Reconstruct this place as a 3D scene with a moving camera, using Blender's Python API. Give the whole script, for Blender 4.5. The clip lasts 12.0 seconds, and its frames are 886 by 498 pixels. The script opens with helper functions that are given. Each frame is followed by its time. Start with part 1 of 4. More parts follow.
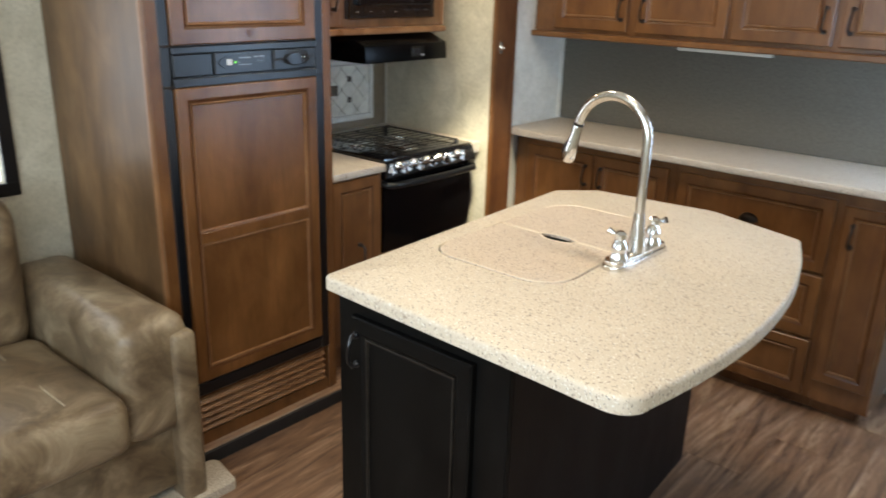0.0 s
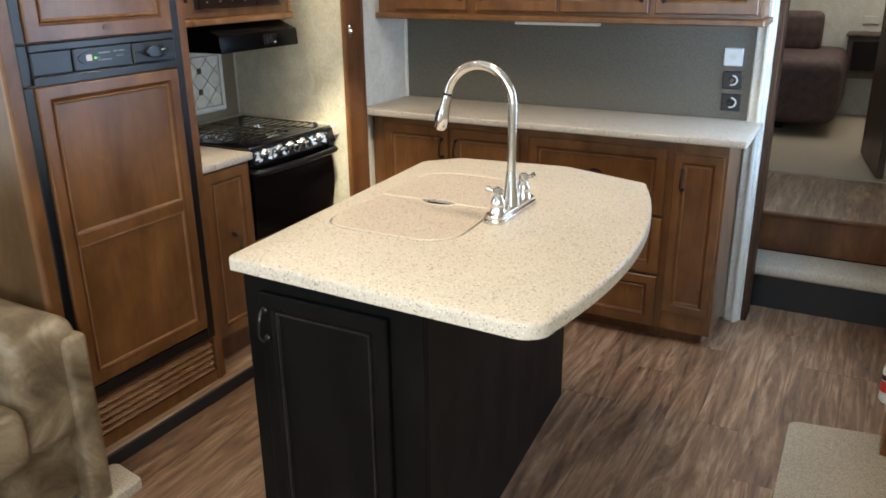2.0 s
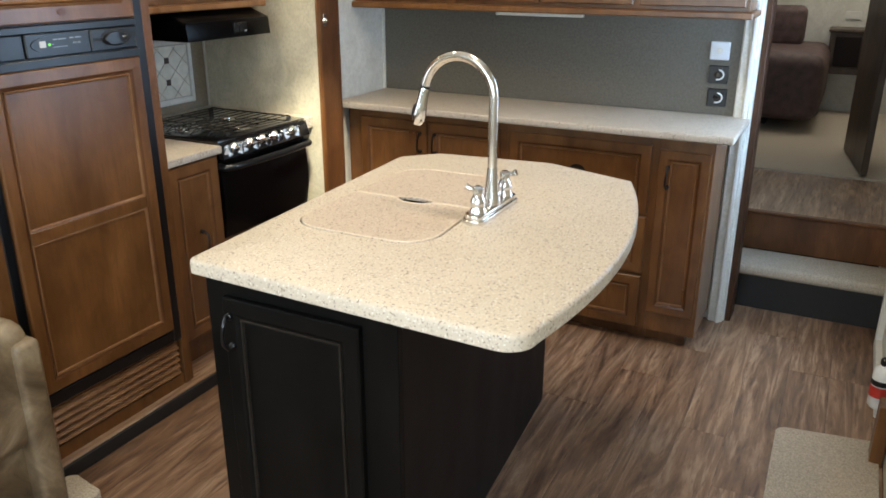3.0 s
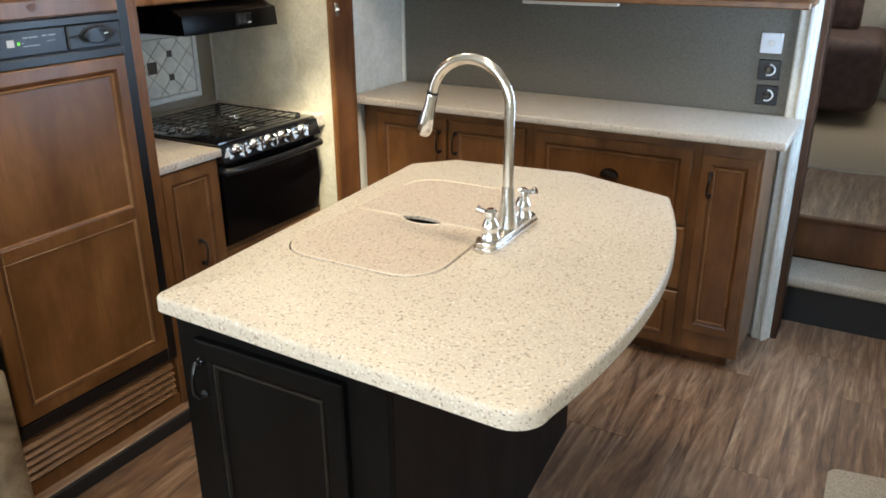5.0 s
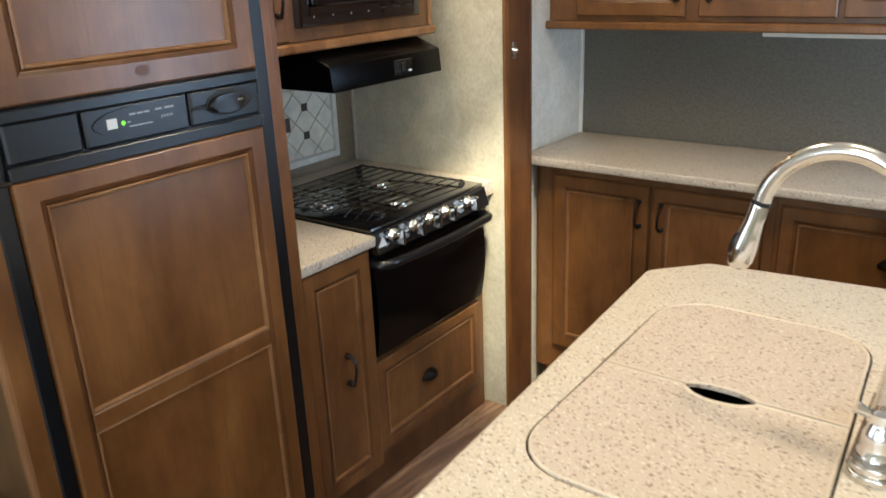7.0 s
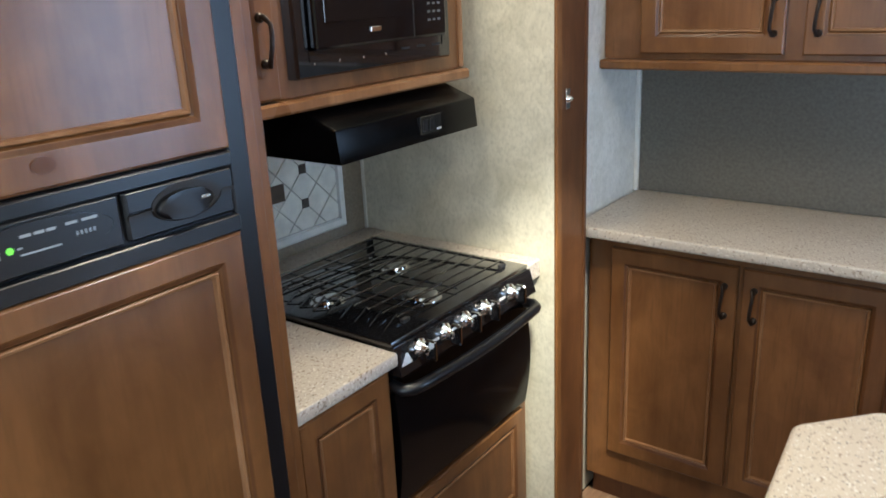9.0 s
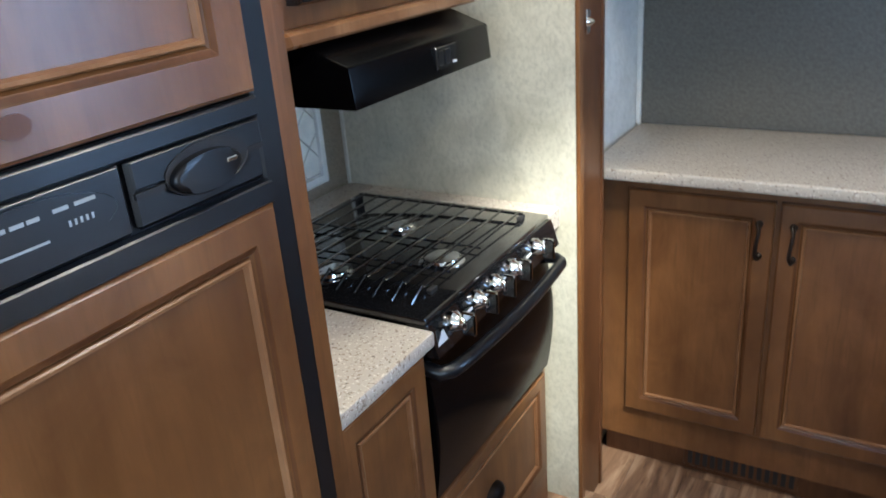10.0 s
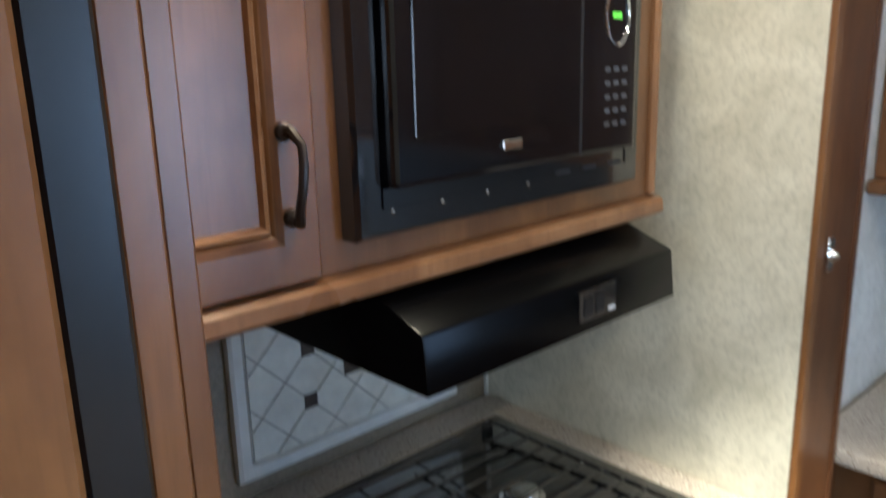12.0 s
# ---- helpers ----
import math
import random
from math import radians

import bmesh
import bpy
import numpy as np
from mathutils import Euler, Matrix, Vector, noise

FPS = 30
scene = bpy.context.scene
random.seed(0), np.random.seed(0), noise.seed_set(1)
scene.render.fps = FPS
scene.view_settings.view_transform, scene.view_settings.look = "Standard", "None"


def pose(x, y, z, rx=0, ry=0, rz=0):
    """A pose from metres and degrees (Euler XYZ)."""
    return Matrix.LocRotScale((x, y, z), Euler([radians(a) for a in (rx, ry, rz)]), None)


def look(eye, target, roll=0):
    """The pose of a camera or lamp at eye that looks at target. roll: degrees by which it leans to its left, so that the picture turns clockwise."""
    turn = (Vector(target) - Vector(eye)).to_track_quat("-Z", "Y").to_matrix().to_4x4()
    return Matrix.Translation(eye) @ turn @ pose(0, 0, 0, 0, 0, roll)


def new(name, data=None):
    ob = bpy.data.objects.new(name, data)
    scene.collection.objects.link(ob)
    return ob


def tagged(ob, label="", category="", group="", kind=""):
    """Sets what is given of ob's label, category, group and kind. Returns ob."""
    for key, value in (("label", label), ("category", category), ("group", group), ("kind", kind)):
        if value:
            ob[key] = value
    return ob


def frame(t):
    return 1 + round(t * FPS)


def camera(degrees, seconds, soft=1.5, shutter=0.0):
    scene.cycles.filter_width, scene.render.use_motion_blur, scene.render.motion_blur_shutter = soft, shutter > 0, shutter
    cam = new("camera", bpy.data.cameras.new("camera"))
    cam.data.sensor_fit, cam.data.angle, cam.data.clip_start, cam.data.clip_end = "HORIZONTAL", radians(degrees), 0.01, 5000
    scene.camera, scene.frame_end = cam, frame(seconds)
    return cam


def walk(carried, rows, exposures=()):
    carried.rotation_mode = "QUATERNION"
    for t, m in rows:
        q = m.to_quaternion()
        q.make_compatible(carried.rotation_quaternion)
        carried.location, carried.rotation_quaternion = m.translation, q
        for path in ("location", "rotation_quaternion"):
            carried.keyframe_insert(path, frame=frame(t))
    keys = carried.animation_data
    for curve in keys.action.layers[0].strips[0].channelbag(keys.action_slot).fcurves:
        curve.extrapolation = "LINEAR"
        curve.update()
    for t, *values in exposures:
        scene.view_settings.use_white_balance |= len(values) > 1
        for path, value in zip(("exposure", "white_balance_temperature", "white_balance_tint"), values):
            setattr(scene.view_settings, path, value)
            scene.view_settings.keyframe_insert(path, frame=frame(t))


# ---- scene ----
cam = camera(58.6, 12.0, soft=1.7, shutter=0.45)
PATH = [
    (0, (2.142, -1.772, 1.594), (0.906, -0.34, 0.944), 1.6),
    (0.5, (2.051, -1.889, 1.597), (1.036, -0.3, 0.931), 2.0),
    (1, (2.068, -1.953, 1.588), (1.109, -0.325, 0.932), 0.8),
    (1.5, (2.122, -1.98, 1.585), (1.186, -0.34, 0.924), -0.2),
    (2, (2.117, -1.97, 1.578), (1.215, -0.317, 0.906), -0.6),
    (2.5, (2.089, -1.936, 1.577), (1.221, -0.269, 0.893), -0.1),
    (3, (2.067, -1.864, 1.56), (1.214, -0.192, 0.871), 0.1),
    (5, (1.996, -1.583, 1.58), (1.072, 0.031, 0.845), -0.3),
    (5.5, (1.776, -1.571, 1.568), (0.93, 0.094, 0.853), 0.9),
    (6, (1.616, -1.472, 1.567), (0.667, 0.148, 0.878), 0.6),
    (6.5, (1.484, -1.251, 1.575), (0.327, 0.232, 0.894), -2.3),
    (8.5, (0.953, -0.89, 1.586), (-0.044, 0.702, 0.9), -2.0),
    (9, (0.918, -0.706, 1.589), (-0.222, 0.811, 0.958), -2.7),
    (9.5, (0.81, -0.626, 1.561), (-0.318, 0.88, 0.882), -2.0),
    (10, (0.609, -0.611, 1.539), (-0.353, 0.964, 0.767), -4.5),
    (10.5, (0.54, -0.606, 1.569), (-0.312, 1.003, 0.742), -4.5),
    (11, (0.476, -0.426, 1.538), (-0.482, 1.135, 0.734), -3.0),
    (11.5, (0.466, -0.197, 1.595), (-0.763, 1.184, 0.834), -2.5),
    (12, (0.43, -0.119, 1.62), (-0.989, 1.201, 1.128), -1.5),
]
walk(cam, [(t, look(eye, target, roll)) for t, eye, target, roll in PATH],
     exposures=[(0.0, 0.0, 6500, 10), (6.5, 0.0, 6500, 10), (8.5, 0.0, 6150, 10), (9.1, 0.05, 5700, 10), (9.9, 0.14, 5350, 10), (10.8, 0.17, 5200, 10), (11.5, 0.05, 5650, 10), (12.0, -0.06, 5600, 10)])

# ---------- world and large lights ----------
world = bpy.data.worlds.new("sky")
scene.world = world
world.use_nodes = True
_bg = world.node_tree.nodes["Background"]
_sky = world.node_tree.nodes.new("ShaderNodeTexSky")
_sky.sky_type = "NISHITA"
_sky.sun_disc = False
_sky.sun_elevation = radians(40)
_sky.sun_rotation = radians(120)
world.node_tree.links.new(_sky.outputs[0], _bg.inputs[0])
_bg.inputs[1].default_value = 0.1


def area_lamp(name, where, target, sx, sy, watts, color, spread=180):
    li = bpy.data.lights.new(name, "AREA")
    li.shape, li.size, li.size_y, li.energy, li.color = "RECTANGLE", sx, sy, watts, color
    li.spread = radians(spread)
    ob = new(name, li)
    ob.matrix_world = look(where, target)
    return ob


# daylight standing in the window openings
area_lamp("window_light", (2.30, -2.3, 1.45), (0.5, -2.0, 1.0), 1.5, 0.8, 30, (0.70, 0.85, 1.0))
area_lamp("door_light", (2.32, 1.29, 1.36), (0.4, 0.9, 0.9), 0.5, 1.0, 4.5, (0.70, 0.84, 1.0))
area_lamp("rear_window_light", (1.1, -4.08, 1.5), (1.1, 0, 1.0), 1.6, 0.8, 46, (0.66, 0.83, 1.0))
area_lamp("slide_window_light", (-0.61, -1.4, 1.3), (1.2, -1.2, 0.9), 1.1, 0.6, 2.6, (0.85, 0.93, 1.0))
# added overhead fill for the bedroom, with no window or fixture behind it
area_lamp("bedroom_light", (1.9, 4.4, 2.2), (1.9, 4.2, 0.5), 0.8, 0.8, 11, (1.0, 0.93, 0.82))
# the round ceiling lamps, unseen; (0.42, 0.42) is added to brighten the side counter
LAMPS = [(0.42, 0.42), (1.25, 0.25), (1.25, -1.2), (1.25, -2.7)]
for _x, _y in LAMPS:
    area_lamp("ceiling_lamp_light", (_x, _y, 2.405), (_x, _y, 0), 0.16, 0.16, 8.2, (1.0, 0.84, 0.62))
# fill light added to brighten the range wall and side counter
area_lamp("slide_lamp_light", (-0.11, 0.50, 2.022), (-0.11, 0.50, 0), 0.12, 0.12, 4.5, (1.0, 0.84, 0.55), 160)
# added spot without a fixture, for the bright glow on the range's corner
_li = bpy.data.lights.new("range_fill_spot", "SPOT")
_li.energy, _li.color, _li.spot_size, _li.spot_blend, _li.shadow_soft_size = 560, (1.0, 0.90, 0.66), radians(20), 1.0, 0.08
new("range_fill_spot", _li).matrix_world = look((0.75, 0.10, 2.42), (-0.03, 0.98, 0.72))

# ---------- materials ----------
def material(name):
    m = bpy.data.materials.new(name)
    m.use_nodes = True
    nt = m.node_tree
    return m, nt, nt.nodes["Principled BSDF"]


def N(nt, kind, **sets):
    n = nt.nodes.new(kind)
    for k, v in sets.items():
        n.inputs[k].default_value = v
    return n


def ramp(nt, fac, stops):
    r = nt.nodes.new("ShaderNodeValToRGB")
    e = r.color_ramp.elements
    while len(e) < len(stops):
        e.new(0.5)
    for el, (p, c) in zip(e, stops):
        el.position, el.color = p, (*c, 1)
    nt.links.new(fac, r.inputs[0])
    return r.outputs[0]


def mixed(nt, a, b, fac, mode="MIX"):
    m = nt.nodes.new("ShaderNodeMix")
    m.data_type, m.blend_type = "RGBA", mode
    for sock, v in ((m.inputs[6], a), (m.inputs[7], b), (m.inputs[0], fac)):
        if isinstance(v, tuple):
            sock.default_value = (*v, 1)
        elif isinstance(v, (int, float)):
            sock.default_value = v
        else:
            nt.links.new(v, sock)
    return m.outputs[2]


def coords(nt, scale=(1, 1, 1), rot=(0, 0, 0)):
    tc = nt.nodes.new("ShaderNodeTexCoord")
    mp = nt.nodes.new("ShaderNodeMapping")
    mp.inputs["Scale"].default_value = scale
    mp.inputs["Rotation"].default_value = [radians(a) for a in rot]
    nt.links.new(tc.outputs["Object"], mp.inputs[0])
    return mp.outputs[0]


def noisy(nt, vec, scale, detail=4, rough=0.55, distort=0.0):
    n = N(nt, "ShaderNodeTexNoise", Scale=scale, Detail=detail, Roughness=rough, Distortion=distort)
    nt.links.new(vec, n.inputs["Vector"])
    return n.outputs[0]


def bump(nt, bsdf, height, strength, dist=0.002):
    b = N(nt, "ShaderNodeBump", Strength=strength, Distance=dist)
    nt.links.new(height, b.inputs["Height"])
    nt.links.new(b.outputs[0], bsdf.inputs["Normal"])


def wood(name, dark, light, rough=0.38, grain=(7, 7, 1.0), coat=0.15):
    m, nt, p = material(name)
    v = coords(nt, grain)
    rnd = nt.nodes.new("ShaderNodeObjectInfo")
    add = nt.nodes.new("ShaderNodeVectorMath")
    nt.links.new(v, add.inputs[0])
    sc = nt.nodes.new("ShaderNodeMath")
    sc.operation = "MULTIPLY"
    sc.inputs[1].default_value = 17.0
    nt.links.new(rnd.outputs["Random"], sc.inputs[0])
    nt.links.new(sc.outputs[0], add.inputs[1])
    g = noisy(nt, add.outputs[0], 1.6, 6, 0.6, 0.4)
    big = noisy(nt, coords(nt, (2.2, 2.2, 1.1)), 2.2, 3)
    fine = noisy(nt, coords(nt, (grain[0] * 9, grain[1] * 9, grain[2] * 5)), 2.0, 2)
    c = ramp(nt, g, [(0.3, dark), (0.72, light)])
    c = mixed(nt, c, ramp(nt, big, [(0.32, (0.30, 0.29, 0.28)), (0.68, (0.66, 0.64, 0.62))]), 0.8, "SOFT_LIGHT")
    blot = noisy(nt, coords(nt, (1, 1, 0.7), (2, 4, 6)), 9, 4, 0.6, 0.9)
    c = mixed(nt, c, ramp(nt, blot, [(0.34, (0.38, 0.37, 0.36)), (0.66, (0.60, 0.60, 0.59))]), 0.8, "SOFT_LIGHT")
    c = mixed(nt, c, dark, ramp(nt, fine, [(0.52, (0, 0, 0)), (0.74, (0.5, 0.5, 0.5))]))
    nt.links.new(c, p.inputs["Base Color"])
    r = ramp(nt, big, [(0.3, (rough - 0.05,) * 3), (0.7, (rough + 0.08,) * 3)])
    nt.links.new(r, p.inputs["Roughness"])
    p.inputs["Coat Weight"].default_value = coat
    p.inputs["Coat Roughness"].default_value = 0.26
    p.inputs["Specular IOR Level"].default_value = 0.2
    bump(nt, p, fine, 0.12, 0.0006)
    return m


def plain(name, color, rough=0.5, metal=0.0, var=0.12, scale=30, bumpy=0.0, coat=0.0):
    m, nt, p = material(name)
    n = noisy(nt, coords(nt), scale, 4)
    lo = tuple(c * (1 - var) for c in color)
    hi = tuple(min(1, c * (1 + var)) for c in color)
    nt.links.new(ramp(nt, n, [(0.3, lo), (0.7, hi)]), p.inputs["Base Color"])
    n2 = noisy(nt, coords(nt), scale * 0.2, 3)
    nt.links.new(ramp(nt, n2, [(0.3, (max(0.02, rough - 0.02),) * 3), (0.7, (min(1, rough + 0.03),) * 3)]), p.inputs["Roughness"])
    p.inputs["Metallic"].default_value = metal
    p.inputs["Coat Weight"].default_value = coat
    if bumpy:
        bump(nt, p, n, bumpy, 0.002)
    return m


def speckled(name, base, dark, light, rough=0.42):
    m, nt, p = material(name)
    v = coords(nt)
    big = noisy(nt, v, 7, 3)
    c = ramp(nt, big, [(0.3, tuple(b * 0.94 for b in base)), (0.7, base)])
    for sc, thr, col in ((150, 0.640, dark), (200, 0.635, light), (170, 0.690, tuple(d * 0.4 for d in dark)), (95, 0.680, tuple(0.5 * a + 0.5 * b for a, b in zip(base, dark)))):
        f = noisy(nt, coords(nt, (1, 1, 1), (sc, sc * 2, sc * 3)), sc, 2, 0.4)
        c = mixed(nt, c, col, ramp(nt, f, [(thr - 0.012, (0, 0, 0)), (thr + 0.018, (0.80, 0.80, 0.80))]))
    nt.links.new(c, p.inputs["Base Color"])
    p.inputs["Roughness"].default_value = rough
    return m


def wallpaper(name, lo, hi, rough=0.6):
    m, nt, p = material(name)
    v = coords(nt)
    a = noisy(nt, v, 9, 6, 0.7, 0.6)
    b = noisy(nt, coords(nt, (1, 1, 0.6)), 110, 4, 0.7)
    c = ramp(nt, a, [(0.32, lo), (0.62, hi)])
    c = mixed(nt, c, tuple(x * 0.72 for x in lo), ramp(nt, b, [(0.45, (0, 0, 0)), (0.75, (0.6, 0.6, 0.6))]))
    nt.links.new(c, p.inputs["Base Color"])
    p.inputs["Roughness"].default_value = rough
    bump(nt, p, b, 0.25, 0.0012)
    return m


def floorwood(name):
    m, nt, p = material(name)
    info = nt.nodes.new("ShaderNodeObjectInfo")
    v = coords(nt, (9, 0.9, 9))
    add = nt.nodes.new("ShaderNodeVectorMath")
    mul = nt.nodes.new("ShaderNodeMath")
    mul.operation = "MULTIPLY"
    mul.inputs[1].default_value = 31.0
    nt.links.new(info.outputs["Random"], mul.inputs[0])
    nt.links.new(v, add.inputs[0])
    nt.links.new(mul.outputs[0], add.inputs[1])
    g = noisy(nt, add.outputs[0], 1.1, 6, 0.62, 3.0)
    f = noisy(nt, add.outputs[0], 8, 5, 0.7, 0.5)
    h = noisy(nt, coords(nt, (7, 2.6, 7), (3, 5, 1)), 0.9, 3, 0.55, 0.8)
    c = ramp(nt, g, [(0.30, (0.095, 0.052, 0.031)), (0.5, (0.240, 0.140, 0.084)), (0.70, (0.46, 0.315, 0.210))])
    c = mixed(nt, c, (0.05, 0.028, 0.018), ramp(nt, f, [(0.50, (0, 0, 0)), (0.70, (0.62, 0.62, 0.62))]))
    c = mixed(nt, c, (0.150, 0.100, 0.088), ramp(nt, h, [(0.50, (0, 0, 0)), (0.68, (0.65, 0.65, 0.65))]))
    c = mixed(nt, c, ramp(nt, info.outputs["Random"], [(0, (0.32, 0.32, 0.32)), (1, (0.66, 0.64, 0.61))]), 0.9, "SOFT_LIGHT")
    nt.links.new(c, p.inputs["Base Color"])
    nt.links.new(ramp(nt, f, [(0.3, (0.32,) * 3), (0.7, (0.48,) * 3)]), p.inputs["Roughness"])
    bump(nt, p, f, 0.15, 0.0008)
    return m


M_WOOD = wood("maple_stained", (0.112, 0.047, 0.0140), (0.194, 0.086, 0.0280), rough=0.40, coat=0.7)
M_WOODD = wood("maple_dark_edge", (0.075, 0.030, 0.012), (0.14, 0.060, 0.024))
M_BEAD = wood("maple_bead", (0.17, 0.080, 0.034), (0.28, 0.145, 0.068), rough=0.3)
M_SIDE = wood("side_panel", (0.095, 0.053, 0.024), (0.165, 0.095, 0.044), rough=0.42, coat=0.30)
M_BLACKWOOD = wood("black_painted_wood", (0.0030, 0.0029, 0.0028), (0.0060, 0.0056, 0.0052), rough=0.46, coat=0.0)
M_BLACKWOOD.node_tree.nodes["Principled BSDF"].inputs["Specular IOR Level"].default_value = 0.13
M_WORN = wood("worn_black_edge", (0.010, 0.009, 0.008), (0.030, 0.025, 0.020), rough=0.45, grain=(30, 30, 30), coat=0.0)
M_DARKBROWN = wood("dark_brown_panel", (0.0065, 0.0042, 0.0036), (0.012, 0.0072, 0.006), rough=0.55, coat=0.0)
M_TOP = speckled("speckled_solid_surface", (0.70, 0.615, 0.49), (0.31, 0.22, 0.15), (0.88, 0.85, 0.78))
# the island's surface again, with the hutch's greyer light put into the colours
M_TOP_DIM = speckled("speckled_surface_dimmed", (0.50, 0.44, 0.365), (0.20, 0.13, 0.09), (0.72, 0.67, 0.60))
M_COVER = speckled("speckled_sink_cover", (0.67, 0.565, 0.45), (0.27, 0.17, 0.12), (0.84, 0.77, 0.68), 0.36)
M_WALL = wallpaper("embossed_wallpaper", (0.45, 0.42, 0.32), (0.60, 0.565, 0.45))
# same wallpaper as above, with cool daylight painted in as a lighter tone
M_WALL_LIT = wallpaper("daylit_wallpaper", (0.55, 0.54, 0.48), (0.68, 0.67, 0.61))
M_GREY = plain("grey_textured_panel", (0.096, 0.088, 0.071), 0.40, var=0.22, scale=110, bumpy=0.2)
M_FLOOR = floorwood("vinyl_planks")
M_WHITE = plain("white_trim", (0.62, 0.61, 0.56), 0.45, var=0.06)
M_CEIL = plain("ceiling_white", (0.74, 0.72, 0.66), 0.7, var=0.04, scale=60)
M_BLACK = plain("black_plastic", (0.004, 0.0045, 0.006), 0.30, var=0.2, scale=90)
M_BLACK.node_tree.nodes["Principled BSDF"].inputs["Specular IOR Level"].default_value = 0.5
M_GLOSS = plain("black_enamel", (0.006, 0.006, 0.007), 0.12, var=0.1, coat=1.0)
M_KEY = plain("dim_key_print", (0.075, 0.078, 0.085), 0.4, var=0.03)
M_HOOD = plain("black_painted_steel", (0.0016, 0.0016, 0.0019), 0.24, var=0.1)
M_HOOD.node_tree.nodes["Principled BSDF"].inputs["Specular IOR Level"].default_value = 0.10
M_GLASSB = plain("black_oven_glass", (0.003, 0.003, 0.004), 0.10, var=0.1)
M_GLASSB.node_tree.nodes["Principled BSDF"].inputs["Specular IOR Level"].default_value = 0.5
M_OVEN = plain("black_oven_door", (0.0025, 0.0025, 0.003), 0.16, var=0.1)
M_OVEN.node_tree.nodes["Principled BSDF"].inputs["Specular IOR Level"].default_value = 0.2
M_CHROME = plain("brushed_nickel", (0.72, 0.70, 0.66), 0.20, 1.0, var=0.05)
M_SHINE = plain("polished_chrome", (0.82, 0.82, 0.82), 0.09, 1.0, var=0.03)
M_BRONZE = plain("dark_bronze", (0.030, 0.022, 0.018), 0.38, 0.7, var=0.2)
M_RUBBER = plain("black_rubber", (0.012, 0.011, 0.011), 0.6, var=0.15)
M_PRINTD = plain("grey_print", (0.34, 0.37, 0.40), 0.5, var=0.03)
M_PRINT = plain("white_print", (0.62, 0.64, 0.66), 0.5, var=0.03)
M_TILE = plain("ivory_tile", (0.62, 0.60, 0.52), 0.35, var=0.12, scale=24)
M_GROUT = plain("grey_grout", (0.36, 0.34, 0.29), 0.8, var=0.1, scale=90)
M_CARPET = plain("beige_carpet", (0.44, 0.38, 0.30), 0.95, var=0.32, scale=170, bumpy=0.9)
M_DAY, _nt, _p = material("daylight_pane")
_p.inputs["Emission Color"].default_value = (0.80, 0.90, 1.0, 1)
_p.inputs["Emission Strength"].default_value = 1.6
M_DOORDAY, _nt, _p = material("door_daylight")
_p.inputs["Emission Color"].default_value = (0.45, 0.68, 1.0, 1)
_p.inputs["Emission Strength"].default_value = 11.0
M_LED, _nt, _p = material("lamp_diffuser")
_p.inputs["Emission Color"].default_value = (1.0, 0.9, 0.74, 1)
_p.inputs["Emission Strength"].default_value = 9.0
M_GREEN, _nt, _p = material("green_display")
_p.inputs["Base Color"].default_value = (0.02, 0.1, 0.01, 1)
_p.inputs["Emission Color"].default_value = (0.25, 1.0, 0.08, 1)
_p.inputs["Emission Strength"].default_value = 1.2


# ---------- building helpers ----------
def thing(name, label="", category="", group="", kind="", at=(0, 0, 0), turn=0):
    ob = new(name)
    ob.empty_display_size = 0.05
    ob.matrix_world = pose(*at, 0, 0, turn)
    return tagged(ob, label, category, group, kind)


def part(name, bm, mat, parent=None, label="", smooth=False, at=None, kind=""):
    bmesh.ops.recalc_face_normals(bm, faces=bm.faces)
    me = bpy.data.meshes.new(name)
    bm.to_mesh(me)
    bm.free()
    me.materials.append(mat)
    if smooth:
        me.shade_smooth()
        me.set_sharp_from_angle(angle=radians(40))
    ob = new(name, me)
    if at is not None:
        ob.location = at
    ob.parent = parent
    return tagged(ob, label, kind=kind)


def bx(bm, x0, x1, y0, y1, z0, z1, bevel=0.0, seg=1):
    v = [bm.verts.new((x, y, z)) for z in (z0, z1) for x, y in ((x0, y0), (x1, y0), (x1, y1), (x0, y1))]
    fs = [bm.faces.new([v[i] for i in q]) for q in ((3, 2, 1, 0), (4, 5, 6, 7), (0, 1, 5, 4), (1, 2, 6, 5), (2, 3, 7, 6), (3, 0, 4, 7))]
    if bevel:
        es = {e for f in fs for e in f.edges}
        bmesh.ops.bevel(bm, geom=list(es), offset=bevel, segments=seg, profile=0.5, affect="EDGES")
    return bm


def box(*a, **k):
    return bx(bmesh.new(), *a, **k)


def rings(bm, prof, x0, x1, z0, z1, cap=False):
    """A mitred frame in the xz plane: (inset, y) steps from the outside in."""
    loops = []
    for i, y in prof:
        loops.append([bm.verts.new(p) for p in ((x0 + i, y, z0 + i), (x1 - i, y, z0 + i), (x1 - i, y, z1 - i), (x0 + i, y, z1 - i))])
    for a, b in zip(loops, loops[1:]):
        for k in range(4):
            bm.faces.new((a[k], a[(k + 1) % 4], b[(k + 1) % 4], b[k]))
    if cap:
        bm.faces.new(loops[-1])
    return bm


